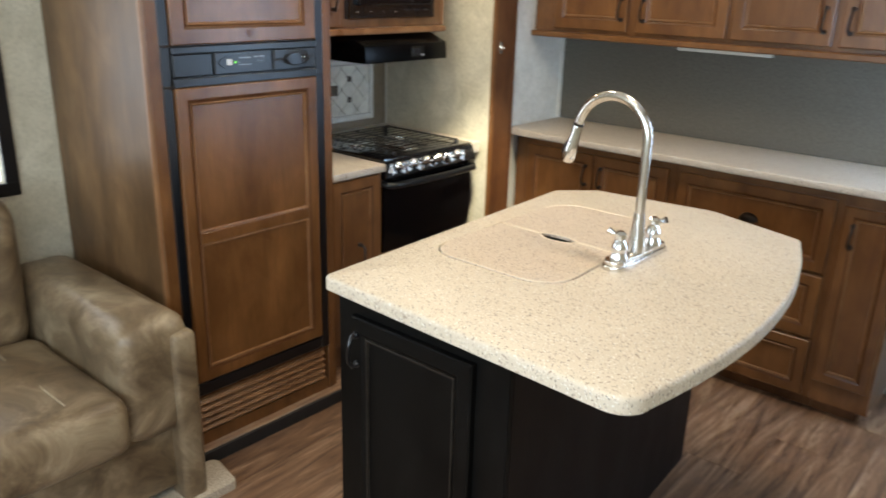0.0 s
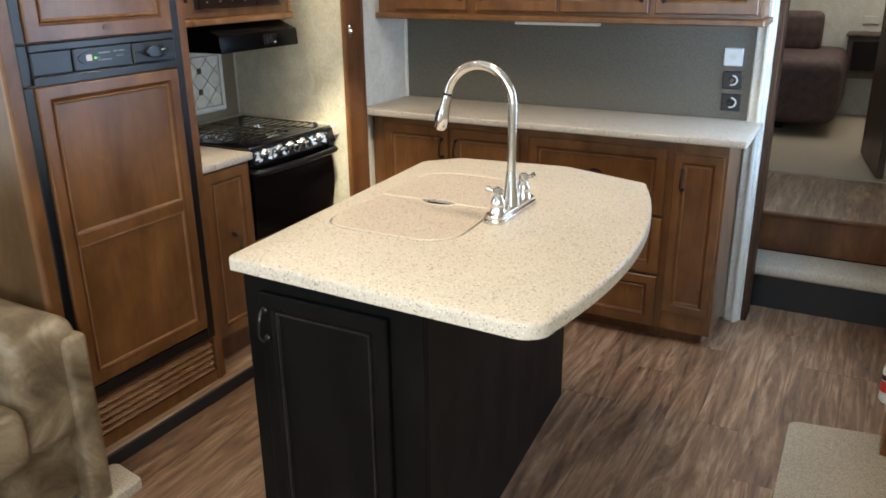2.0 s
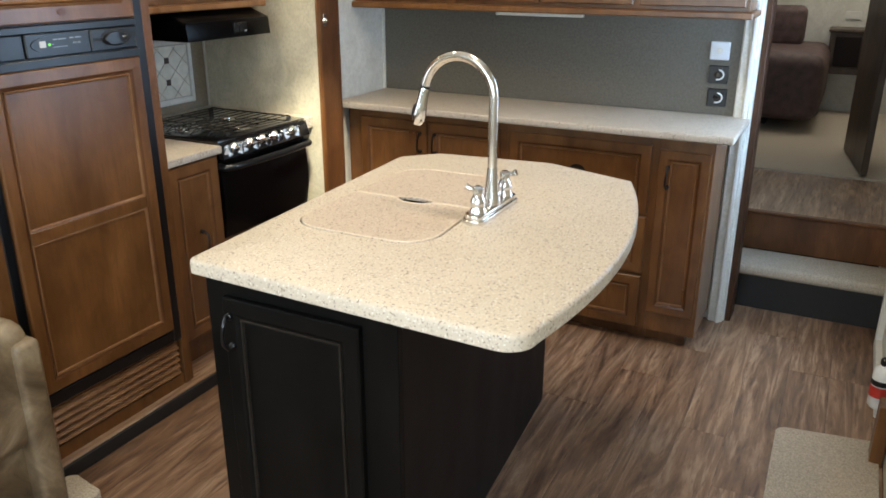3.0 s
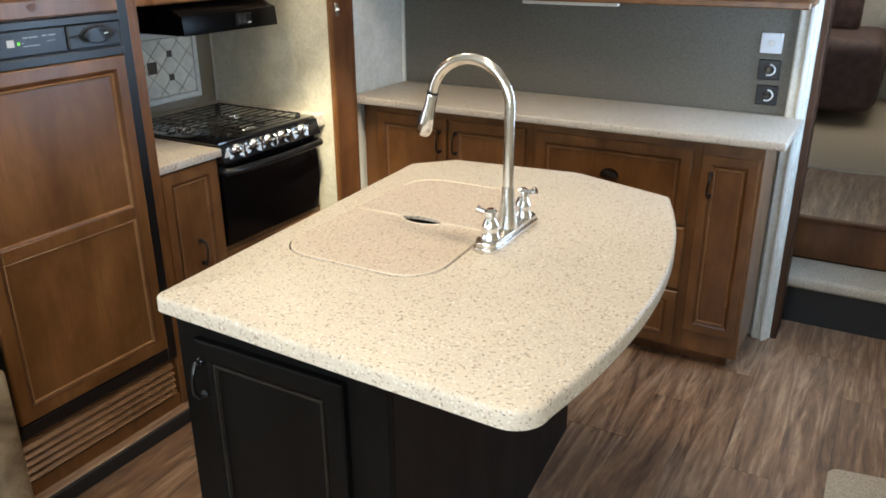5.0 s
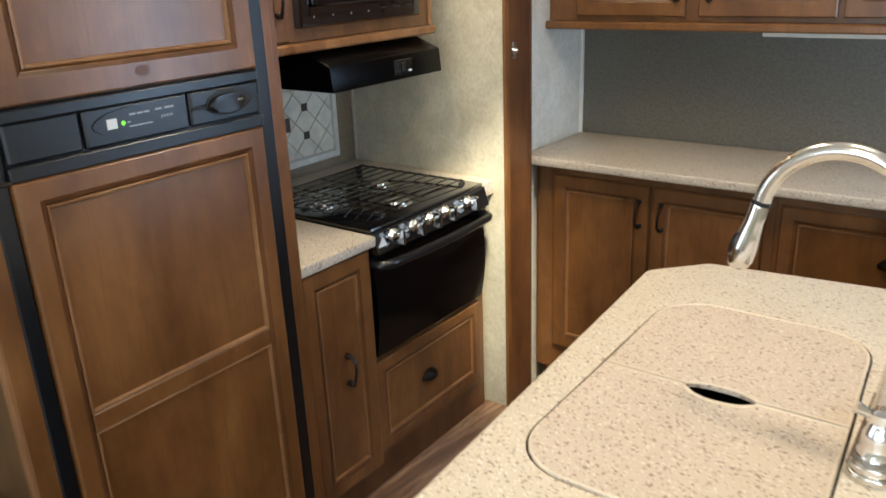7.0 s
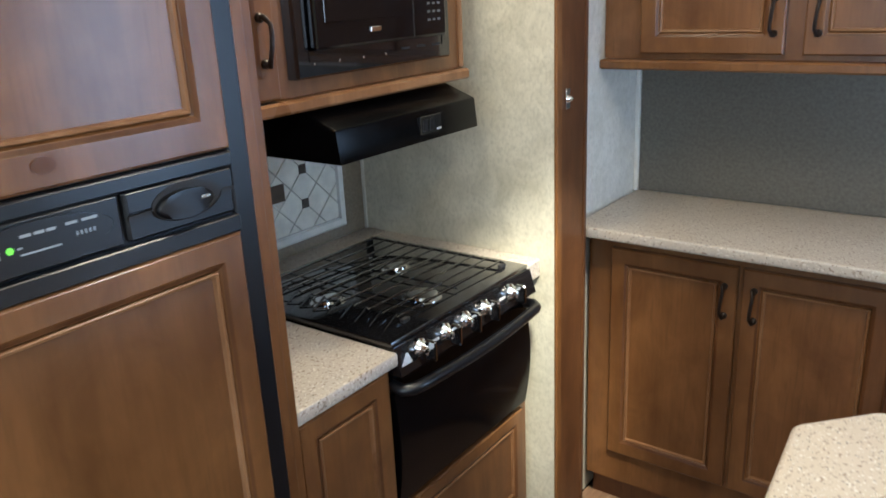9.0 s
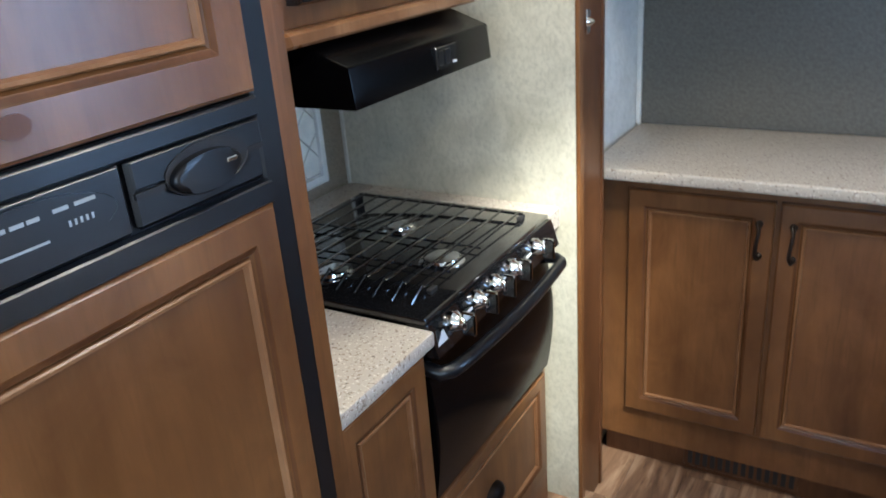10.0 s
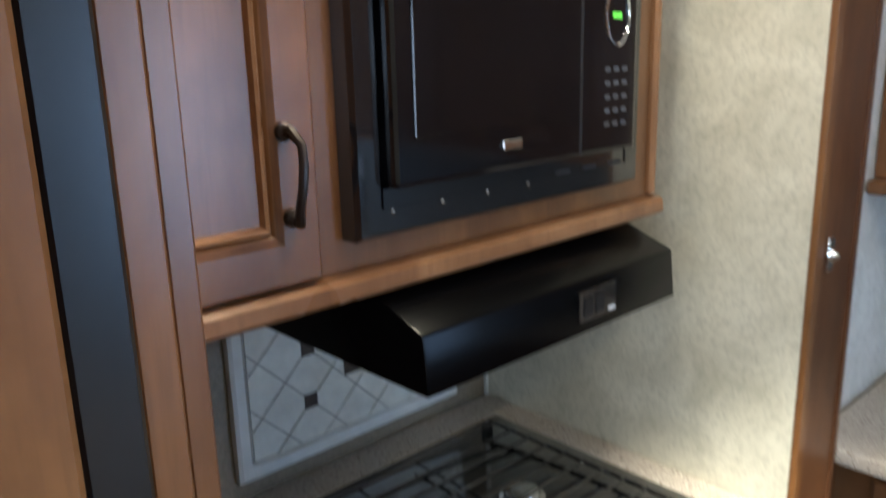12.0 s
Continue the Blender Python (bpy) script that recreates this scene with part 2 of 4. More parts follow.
def tube(bm, pts, radii, n=12, cap=True):
    pts = [Vector(p) for p in pts]
    if not hasattr(radii, "__len__"):
        radii = [radii] * len(pts)
    loops, ref = [], Vector((0.123, 0.456, 0.88)).normalized()
    for i, p in enumerate(pts):
        d = (pts[min(i + 1, len(pts) - 1)] - pts[max(i - 1, 0)]).normalized()
        s = (ref - d * ref.dot(d)).normalized()
        ref = s
        u = d.cross(s)
        loops.append([bm.verts.new(p + radii[i] * (math.cos(a) * s + math.sin(a) * u)) for a in (2 * math.pi * k / n for k in range(n))])
    for a, b in zip(loops, loops[1:]):
        for k in range(n):
            bm.faces.new((a[k], a[(k + 1) % n], b[(k + 1) % n], b[k]))
    if cap:
        bm.faces.new(loops[0][::-1])
        bm.faces.new(loops[-1])
    return bm


def lathe(bm, c, prof, n=24, axis="z"):
    """(radius, height) steps turned about an axis through c."""
    def at(r, h, a):
        x, y = r * math.cos(a), r * math.sin(a)
        return {"z": (c[0] + x, c[1] + y, c[2] + h), "x": (c[0] + h, c[1] + x, c[2] + y), "y": (c[0] + x, c[1] + h, c[2] + y)}[axis]
    loops = [[bm.verts.new(at(r, h, 2 * math.pi * k / n)) for k in range(n)] for r, h in prof]
    for a, b in zip(loops, loops[1:]):
        for k in range(n):
            bm.faces.new((a[k], a[(k + 1) % n], b[(k + 1) % n], b[k]))
    bm.faces.new(loops[0][::-1])
    bm.faces.new(loops[-1])
    return bm


def prism(bm, outline, z0, z1, bevel=0.0, seg=3):
    """A slab of any outline in xy."""
    lo = [bm.verts.new((x, y, z0)) for x, y in outline]
    hi = [bm.verts.new((x, y, z1)) for x, y in outline]
    n = len(lo)
    bm.faces.new(lo[::-1])
    top = bm.faces.new(hi)
    for k in range(n):
        bm.faces.new((lo[k], lo[(k + 1) % n], hi[(k + 1) % n], hi[k]))
    if bevel:
        bmesh.ops.bevel(bm, geom=list(top.edges), offset=bevel, segments=seg, profile=0.5, affect="EDGES")
    return bm


def rounded(corners, n=6):
    """An outline with its corners rounded: (x, y, radius)."""
    out = []
    m = len(corners)
    for i, (x, y, r) in enumerate(corners):
        p, a, b = Vector((x, y)), Vector(corners[i - 1][:2]), Vector(corners[(i + 1) % m][:2])
        if r <= 0:
            out.append((x, y))
            continue
        u, w = (a - p).normalized(), (b - p).normalized()
        half = u.angle(w) / 2
        t = r / math.tan(half)
        c = p + (u + w).normalized() * (r / math.sin(half))
        s, e = p + u * t - c, p + w * t - c
        for k in range(n + 1):
            q = s.slerp(e, k / n, s) * 1.0
            out.append(tuple(c + q.normalized() * r))
    return out


def bow_handle(parent, x, z, height=0.10, y=0.0, mat=None, name="handle"):
    """An upright dark pull with curled ends, standing out to -y."""
    bm = bmesh.new()
    h = height / 2
    pts = [(0, 0, h), (0, -0.014, h * 1.02), (0.003, -0.026, h * 0.72), (0.001, -0.030, h * 0.25), (-0.001, -0.029, -h * 0.25), (-0.003, -0.025, -h * 0.75), (0.002, -0.016, -h * 1.08), (0.004, -0.006, -h * 1.0)]
    tube(bm, pts, [0.0075, 0.0055, 0.0042, 0.0045, 0.0045, 0.0045, 0.0055, 0.0065], 8)
    lathe(bm, (0, -0.002, h), [(0.009, 0.004), (0.009, -0.004), (0.005, -0.008)], 10, "y")
    lathe(bm, (0.003, -0.002, -h), [(0.009, 0.004), (0.009, -0.004), (0.005, -0.008)], 10, "y")
    return part(name, bm, mat or M_BRONZE, parent, "curled dark bronze pull handle", True, at=(x, y, z))


def cup_pull(parent, x, z, y=0.0, w=0.075):
    """A half-dome drawer pull."""
    bm = bmesh.new()
    n, m = 12, 6
    grid = []
    for j in range(m + 1):
        b = math.pi / 2 * j / m
        grid.append([bm.verts.new((w / 2 * math.cos(a) * math.cos(b * 0.98), -0.024 * math.sin(b) - 0.002, 0.030 * math.sin(a) * math.cos(b * 0.9) + 0.002)) for a in (math.pi * k / n for k in range(n + 1))])
    for a, b in zip(grid, grid[1:]):
        for k in range(n):
            bm.faces.new((a[k], a[k + 1], b[k + 1], b[k]))
    bmesh.ops.solidify(bm, geom=bm.faces[:], thickness=0.003)
    return part("cup_pull", bm, M_BRONZE, parent, "dark bronze cup pull", True, at=(x, y, z))


def cab_door(parent, x0, x1, z0, z1, y=0.0, stile=0.055, mat=None, bead=None, rails=(), name="door", thick=0.019, label=""):
    """A framed door whose front stands at y, facing -y: mitred frame, raised bead and flat panel."""
    mat, bead = mat or M_WOOD, bead or M_BEAD
    bm = rings(bmesh.new(), [(0.0, y + thick), (0.0, y + 0.004), (0.004, y), (stile - 0.012, y), (stile - 0.004, y + 0.003), (stile, y + 0.008), (stile, y + thick - 0.002)], x0, x1, z0, z1)
    d = part(name, bm, mat, parent, label)
    part("panel", box(x0 + stile - 0.001, x1 - stile + 0.001, y + 0.0085, y + thick - 0.001, z0 + stile - 0.001, z1 - stile + 0.001), mat, d)
    cuts = [z0 + stile] + [c for r in rails for c in (r - 0.020, r + 0.020)] + [z1 - stile]
    for r in rails:
        part("rail", box(x0 + stile, x1 - stile, y + 0.001, y + 0.008, r - 0.020, r + 0.020, bevel=0.003), mat, d)
    for a, b in zip(cuts[::2], cuts[1::2]):
        bm = rings(bmesh.new(), [(0.0, y + 0.009), (0.0, y + 0.0035), (0.002, y + 0.0012), (0.0055, y + 0.0022), (0.008, y + 0.0088)], x0 + stile, x1 - stile, a, b)
        part("bead", bm, bead, d)
    if mat is M_WOOD:
        part("groove", rings(bmesh.new(), [(stile - 0.0105, y - 0.0002), (stile - 0.0050, y + 0.0017)], x0, x1, z0, z1), M_WOODD, d)
    return d


M_JAMB = wood("dark_jamb", (0.035, 0.016, 0.009), (0.07, 0.033, 0.018), rough=0.5, coat=0.0)


# ---------- the shell ----------
def wall(name, axis, plane, thick, a0, a1, z0, z1, mat, holes=(), label="", parent=None):
    """A wall with real openings (a0, a1, z0, z1); axis x: it stands at x = plane and runs along y."""
    bm = bmesh.new()
    al = sorted({a0, a1, *[h[i] for h in holes for i in (0, 1)]})
    zl = sorted({z0, z1, *[h[i] for h in holes for i in (2, 3)]})
    for p, q in zip(al, al[1:]):
        for r, s in zip(zl, zl[1:]):
            if any(h[0] <= p and q <= h[1] and h[2] <= r and s <= h[3] for h in holes):
                continue
            if axis == "x":
                bx(bm, plane, plane + thick, p, q, r, s)
            else:
                bx(bm, p, q, plane, plane + thick, r, s)
    bmesh.ops.remove_doubles(bm, verts=bm.verts, dist=0.0005)
    return tagged(part(name, bm, mat), label, "wall", kind="structure")


def struct(name, bm, mat, label="", category=""):
    return tagged(part(name, bm, mat), label, category, kind="structure")


MX0, MX1, MY0 = -0.07, 2.36, -4.2
SX = -0.665
EY = 1.015
floor = struct("floor", box(-0.066, MX1, MY0, 2.10, -0.06, -0.006), M_RUBBER, "brown wood-look vinyl plank floor", "floor")
slide_floor = struct("slide_floor", box(SX, 0.040, -2.6, EY, 0.0, 0.052, bevel=0.003), M_FLOOR, "raised slide-out floor in brown vinyl planks", "floor")
struct("slide_edge_trim", box(0.040, 0.052, -2.6, EY - 0.01, 0.0, 0.050, bevel=0.003), M_RUBBER, "black edge strip along the raised slide-out floor", "trim")
wall("wall_slide_back", "x", SX - 0.05, 0.05, -2.6, EY + 0.05, 0, 2.05, M_WALL, [(-2.05, -0.79, 0.90, 1.70)], "beige embossed wallpaper wall with a window")
wall("wall_slide_end", "y", EY, 0.05, SX, -0.062, 0.0, 2.05, M_WALL, (), "beige embossed wallpaper wall beside the range")
wall("wall_slide_near", "y", -2.65, 0.05, SX, MX0, 0.0, 2.05, M_WALL, (), "beige wallpaper end wall of the slide-out")
struct("slide_ceiling", box(SX, MX0, -2.65, EY + 0.05, 2.05, 2.10), M_CEIL, "white slide-out ceiling", "ceiling")
wall("wall_over_slide", "x", MX0 - 0.05, 0.05, -2.65, EY, 2.10, 2.45, M_WALL, (), "beige wallpaper above the slide-out")
wall("wall_left_rear", "x", MX0 - 0.05, 0.05, MY0, -2.65, 0, 2.45, M_WALL, (), "beige wallpaper wall")
wall("wall_left_front", "x", MX0 - 0.05, 0.05, EY + 0.05, 1.665, 0, 2.45, M_WALL_LIT, (), "wallpaper wall beside the hutch, coloured paler for daylight")
wall("wall_partition", "y", 1.665, 0.06, MX0 - 0.05, 1.72, 0, 2.45, M_WALL_LIT, (), "partition wall behind the hutch")
wall("wall_header", "y", 1.665, 0.06, 1.72, MX1, 2.05, 2.45, M_WALL_LIT, (), "wall above the opening to the bedroom steps")
wall("wall_right", "x", MX1, 0.05, MY0, 5.2, 0, 2.45, M_WALL, [(-3.05, -1.55, 1.05, 1.85), (0.98, 1.60, 0.04, 1.95)], "beige wallpaper wall with a window and the entry door")
wall("wall_rear", "y", MY0 - 0.05, 0.05, MX0 - 0.05, MX1 + 0.05, 0, 2.45, M_WALL, [(0.3, 1.9, 1.1, 1.9)], "beige wallpaper wall with a window")
struct("ceiling", box(MX0 - 0.05, MX1 + 0.05, MY0, 5.2, 2.45, 2.50), M_CEIL, "white ceiling panels", "ceiling")

struct("slide_end_trim", box(-0.06, 0.056, EY - 0.009, EY + 0.052, 0.0, 0.056, bevel=0.012), M_FLOOR, "brown wood-look end moulding of the slide-out floor", "trim")
# fascia board round the slide-out
bm = box(MX0, -0.008, EY + 0.002, 1.172, 0.0, 2.12, bevel=0.004)
fascia = struct("fascia_trim", bm, M_WOODD, "stained wood fascia post at the slide-out's edge", "trim")
part("edge_strip", box(-0.014, -0.003, EY - 0.006, EY + 0.020, 0.0, 2.12, bevel=0.003), M_WOOD, fascia)
part("edge_strip", box(-0.012, -0.004, 1.160, 1.176, 0.0, 2.12, bevel=0.002), M_WOODD, fascia)
struct("fascia_trim_top", box(MX0, 0.0, -2.65, EY - 0.02, 2.05, 2.12, bevel=0.004), M_WOOD, "stained wood fascia above the slide-out", "trim")
bm = lathe(bmesh.new(), (-0.008, 1.065, 1.311), [(0.010, -0.002), (0.012, 0.004), (0.008, 0.012), (0.003, 0.018)], 12, "x")
bx(bm, -0.007, -0.002, 1.054, 1.076, 1.285, 1.337, bevel=0.002)
tagged(part("latch_knob", bm, M_SHINE, None, "", True), "small bright metal catch on the wood post", "latch")

struct("hutch_corner_trim", box(MX0 + 0.001, -0.047, 1.178, 1.262, 0.0, 0.905, bevel=0.002), M_WHITE, "white strip between the post and the hutch", "trim")
struct("wall_slide_end_covering", box(SX + 0.001, -0.0135, EY - 0.004, EY - 0.0005, 0.053, 2.049), M_WALL, "beige embossed wallpaper sheet beside the range", "wall")
# partition end cap and doorway jamb
struct("partition_end_trim", box(1.648, 1.714, 1.630, 1.745, 0.0, 2.05, bevel=0.006), M_WALL_LIT, "pale end post of the partition wall", "trim")
struct("corner_bead_trim", box(1.684, 1.702, 1.618, 1.633, 0.0, 2.05, bevel=0.004), M_WHITE, "white corner strip on the partition end", "trim")
struct("door_jamb", box(1.716, 1.745, 1.665, 1.80, 0.0, 2.05, bevel=0.004), M_JAMB, "dark wood doorway jamb", "trim")


def window(name, axis, plane, a0, a1, z0, z1, label, inward):
    w = thing(name, label, "window", kind="structure")
    d = 0.012 * inward
    p0, p1 = sorted((plane, plane + d))
    fw = 0.045
    for s0, s1, r0, r1 in ((a0 - fw, a1 + fw, z0 - fw, z0), (a0 - fw, a1 + fw, z1, z1 + fw), (a0 - fw, a0, z0, z1), (a1, a1 + fw, z0, z1), ((a0 + a1) / 2 - 0.012, (a0 + a1) / 2 + 0.012, z0, z1)):
        part("window_frame", box(p0, p1, s0, s1, r0, r1, bevel=0.002) if axis == "x" else box(s0, s1, p0, p1, r0, r1, bevel=0.002), M_BLACK, w)
    o0, o1 = sorted((plane - 0.035 * inward, plane - 0.040 * inward))
    part("pane", box(o0, o1, a0, a1, z0, z1) if axis == "x" else box(a0, a1, o0, o1, z0, z1), M_DAY, w)
    return w


window("window_1", "x", SX, -2.05, -0.79, 0.90, 1.70, "dark-framed slide-out window with daylight behind", 1)
window("window_2", "x", MX1, -3.05, -1.55, 1.05, 1.85, "dark-framed window with daylight behind", -1)
window("window_3", "y", MY0, 0.3, 1.9, 1.1, 1.9, "dark-framed rear window with daylight behind", 1)

# entry door of aluminium in the right wall
door = thing("door_1", "white aluminium entry door frame with a screen panel", "door", kind="structure")
for s0, s1, r0, r1 in ((0.98, 1.02, 0.04, 1.95), (1.56, 1.60, 0.04, 1.95), (1.02, 1.56, 0.04, 0.09), (1.02, 1.56, 1.90, 1.95), (1.02, 1.56, 0.78, 0.83)):
    part("door_frame", box(MX1 - 0.035, MX1 + 0.02, s0, s1, r0, r1, bevel=0.003), M_WHITE, door, "white aluminium door frame")
part("screen", box(MX1 + 0.012, MX1 + 0.016, 1.02, 1.56, 0.83, 1.90), M_DOORDAY, door)
part("lower_panel", box(MX1 - 0.01, MX1 + 0.01, 1.02, 1.56, 0.09, 0.78), M_WHITE, door)

# ceiling lamps, all out of view, the first one added as fill
for x, y in LAMPS:
    lamp = thing("ceiling_light", "round flat ceiling light with a frosted diffuser, placed out of view", "lamp", "ceiling lights")
    part("rim", lathe(bmesh.new(), (x, y, 2.45), [(0.11, 0.0), (0.11, -0.012), (0.10, -0.022), (0.094, -0.022)], 24), M_CHROME, lamp, "metal rim", True)
    part("diffuser", lathe(bmesh.new(), (x, y, 2.428), [(0.092, 0.0), (0.08, -0.010), (0.04, -0.016)], 24), M_LED, lamp, "glowing frosted diffuser", True)

# unseen puck, added as a body for the slide-out's fill light
puck = thing("added_puck_light", "added small round puck light, out of view under the slide-out ceiling", "lamp")
part("rim", lathe(bmesh.new(), (-0.11, 0.50, 2.0495), [(0.075, 0.0), (0.075, -0.010), (0.066, -0.016)], 24), M_CHROME, puck, "metal rim", True)
part("diffuser", lathe(bmesh.new(), (-0.11, 0.50, 2.034), [(0.064, 0.0), (0.055, -0.006), (0.03, -0.008)], 24), M_LED, puck, "glowing frosted diffuser", True)

# ---------- steps and bedroom ----------
st = thing("bedroom_steps", "carpeted lower step and wood-look upper step to the bedroom", "steps")
part("lower_riser", box(1.66, MX1, 1.880, 1.905, 0.0, 0.166), M_RUBBER, st, "black recessed riser")
part("lower_tread", box(1.66, MX1, 1.852, 2.105, 0.166, 0.222, bevel=0.018, seg=3), M_CARPET, st, "beige carpeted tread", True)
part("upper_riser", box(1.62, MX1, 2.106, 2.126, 0.222, 0.402), M_WOODD, st, "brown wood riser")
part("nosing", box(1.60, MX1, 2.093, 2.130, 0.402, 0.415, bevel=0.004), M_WOODD, st)
bed_floor = struct("bedroom_floor", box(0.2, MX1, 2.127, 2.97, 0.34, 0.412), M_FLOOR, "brown wood-look vinyl landing floor", "floor")
struct("bedroom_carpet", box(-0.1, MX1, 2.97, 5.2, 0.36, 0.424), M_CARPET, "beige bedroom carpet", "carpet")
wall("wall_landing_left", "x", 1.555, 0.05, 1.73, 3.1, 0.0, 2.45, M_WALL_LIT, (), "wall beside the landing")
wall("wall_bedroom_far", "y", 5.2, 0.05, -0.1, MX1 + 0.05, 0.0, 2.45, M_WALL_LIT, (), "pale bedroom wall")
wall("wall_bedroom_left", "x", -0.15, 0.05, 3.1, 5.2, 0.0, 2.45, M_WALL_LIT, (), "pale bedroom wall")
wall("wall_bedroom_near", "y", 3.05, 0.05, -0.1, 1.555, 0.0, 2.45, M_WALL_LIT, (), "pale bedroom wall")
M_TAUPE = wood("taupe_brown_door", (0.060, 0.042, 0.030), (0.105, 0.076, 0.055), rough=0.45)
M_SPREAD = plain("brown_bedspread", (0.085, 0.053, 0.050), 0.7, var=0.35, scale=18, bumpy=0.3)
bed = thing("bed", "bed with a brown spread and pillow in the bedroom", "bed")
part("base", box(0.35, 1.55, 4.35, 5.1, 0.428, 0.62), M_DARKBROWN, bed)
part("bedspread", box(0.3, 1.90, 4.10, 5.15, 0.50, 0.965, bevel=0.10, seg=5), M_SPREAD, bed, "brown quilted bedspread", True)
part("pillow", box(1.05, 1.70, 4.78, 4.95, 0.94, 1.24, bevel=0.055, seg=4), M_SPREAD, bed, "brown pillow", True)
nd = thing("nightstand", "dark wood bedside cabinet hung on the bedroom wall", "cabinet")
part("body", box(1.875, 2.13, 4.96, 5.197, 0.74, 1.05, bevel=0.004), M_TAUPE, nd)
part("top", box(1.86, 2.145, 4.94, 5.197, 1.05, 1.075, bevel=0.006), M_TAUPE, nd)
part("door", box(1.915, 2.09, 4.948, 4.958, 0.80, 1.02, bevel=0.004), M_DARKBROWN, nd)
tagged(part("wall_outlet", box(1.95, 2.06, 5.188, 5.199, 1.13, 1.19, bevel=0.003), M_WHITE), "white outlet plate on the bedroom wall", "outlet")
bd = thing("door_2", "open dark wood bedroom door", "door", kind="structure", at=(2.195, 2.99, 0.0), turn=8.5)
part("leaf", box(0.0, 0.035, 0.0, 0.70, 0.432, 2.3, bevel=0.004), M_TAUPE, bd, "dark stained wood door leaf")
part("door_handle", lathe(bmesh.new(), (0.0, 0.62, 1.40), [(0.02, 0.0), (0.02, -0.006), (0.009, -0.012), (0.009, -0.03), (0.022, -0.04), (0.02, -0.055)], 14, "x"), M_SHINE, bd, "", True)

# ---------- hutch along the partition ----------
HY = 1.266
hutch = thing("base_cabinet", "stained maple double-door base cabinet of the hutch", "cabinet")
part("body", box(-0.045, 0.775, HY + 0.019, 1.655, 0.10, 0.906), M_WOOD, hutch)
part("toe_kick", box(-0.045, 0.775, 1.335, 1.355, 0.0, 0.10), M_WOODD, hutch)
for x0, x1, hx in ((0.030, 0.382, 0.350), (0.394, 0.744, 0.426)):
    d = cab_door(hutch, x0, x1, 0.208, 0.868, HY, 0.052)
    bow_handle(d, hx, 0.772, 0.082, HY)
vent = thing("floor_vent", "brown slotted heat vent in the toe kick", "vent")
part("frame", box(0.19, 0.50, 1.326, 1.334, 0.018, 0.085, bevel=0.002), M_WOODD, vent)
for i in range(14):
    part("slat", box(0.203 + i * 0.021, 0.215 + i * 0.021, 1.323, 1.326, 0.028, 0.075), M_RUBBER, vent)

drawers = thing("drawer_cabinet", "stained maple three-drawer cabinet with dark cup pulls", "cabinet")
part("body", box(0.776, 1.434, HY + 0.019, 1.655, 0.06, 0.906), M_WOOD, drawers)
part("toe_kick", box(0.776, 1.434, 1.335, 1.355, 0.0, 0.06), M_WOODD, drawers)
for z0, z1 in ((0.578, 0.866), (0.316, 0.564), (0.070, 0.302)):
    d = cab_door(drawers, 0.792, 1.404, z0, z1, HY, 0.050, name="drawer")
    cup_pull(d, 1.098, (z0 + z1) / 2, HY + 0.008)
pantry = thing("narrow_cabinet", "narrow stained maple cabinet at the hutch's end", "cabinet")
part("body", box(1.435, 1.645, HY + 0.019, 1.625, 0.06, 0.906), M_WOOD, pantry)
part("toe_kick", box(1.435, 1.602, 1.335, 1.355, 0.0, 0.06), M_WOODD, pantry)
d = cab_door(pantry, 1.436, 1.634, 0.150, 0.852, HY, 0.045)
bow_handle(d, 1.474, 0.744, 0.080, HY)

ctop = thing("hutch_countertop", "beige speckled solid-surface counter on the hutch", "counter")
part("slab", box(-0.062, 1.716, 1.202, 1.654, 0.908, 0.939, bevel=0.007, seg=3), M_TOP_DIM, ctop, "", True)
tagged(part("wall_panel", box(MX0 + 0.003, 1.648, 1.656, 1.664, 0.938, 1.40), M_GREY), "grey textured panel behind the hutch counter", "panel", kind="structure")
struct("panel_edge_trim", box(MX0 + 0.002, MX0 + 0.014, 1.642, 1.655, 0.938, 1.345), M_WHITE, "white strip in the hutch corner", "trim")

upper = thing("upper_cabinet", "stained maple four-door wall cabinet above the hutch", "cabinet")
part("body", box(MX0 + 0.002, 1.688, 1.410, 1.655, 1.376, 2.08), M_WOOD, upper)
part("light_rail", box(MX0 + 0.002, 1.706, 1.372, 1.645, 1.349, 1.375, bevel=0.005), M_WOOD, upper)
for x0, x1, hx in ((0.042, 0.414, 0.386), (0.458, 0.852, 0.488), (0.868, 1.250, 1.218), (1.276, 1.674, 1.308)):
    d = cab_door(upper, x0, x1, 1.391, 2.04, 1.390, 0.055)
    bow_handle(d, hx, 1.485, 0.084, 1.390)
strip = thing("under_cabinet_light", "slim white under-cabinet light strip", "lamp")
part("housing", box(0.65, 1.04, 1.41, 1.44, 1.334, 1.348, bevel=0.003), M_WHITE, strip)
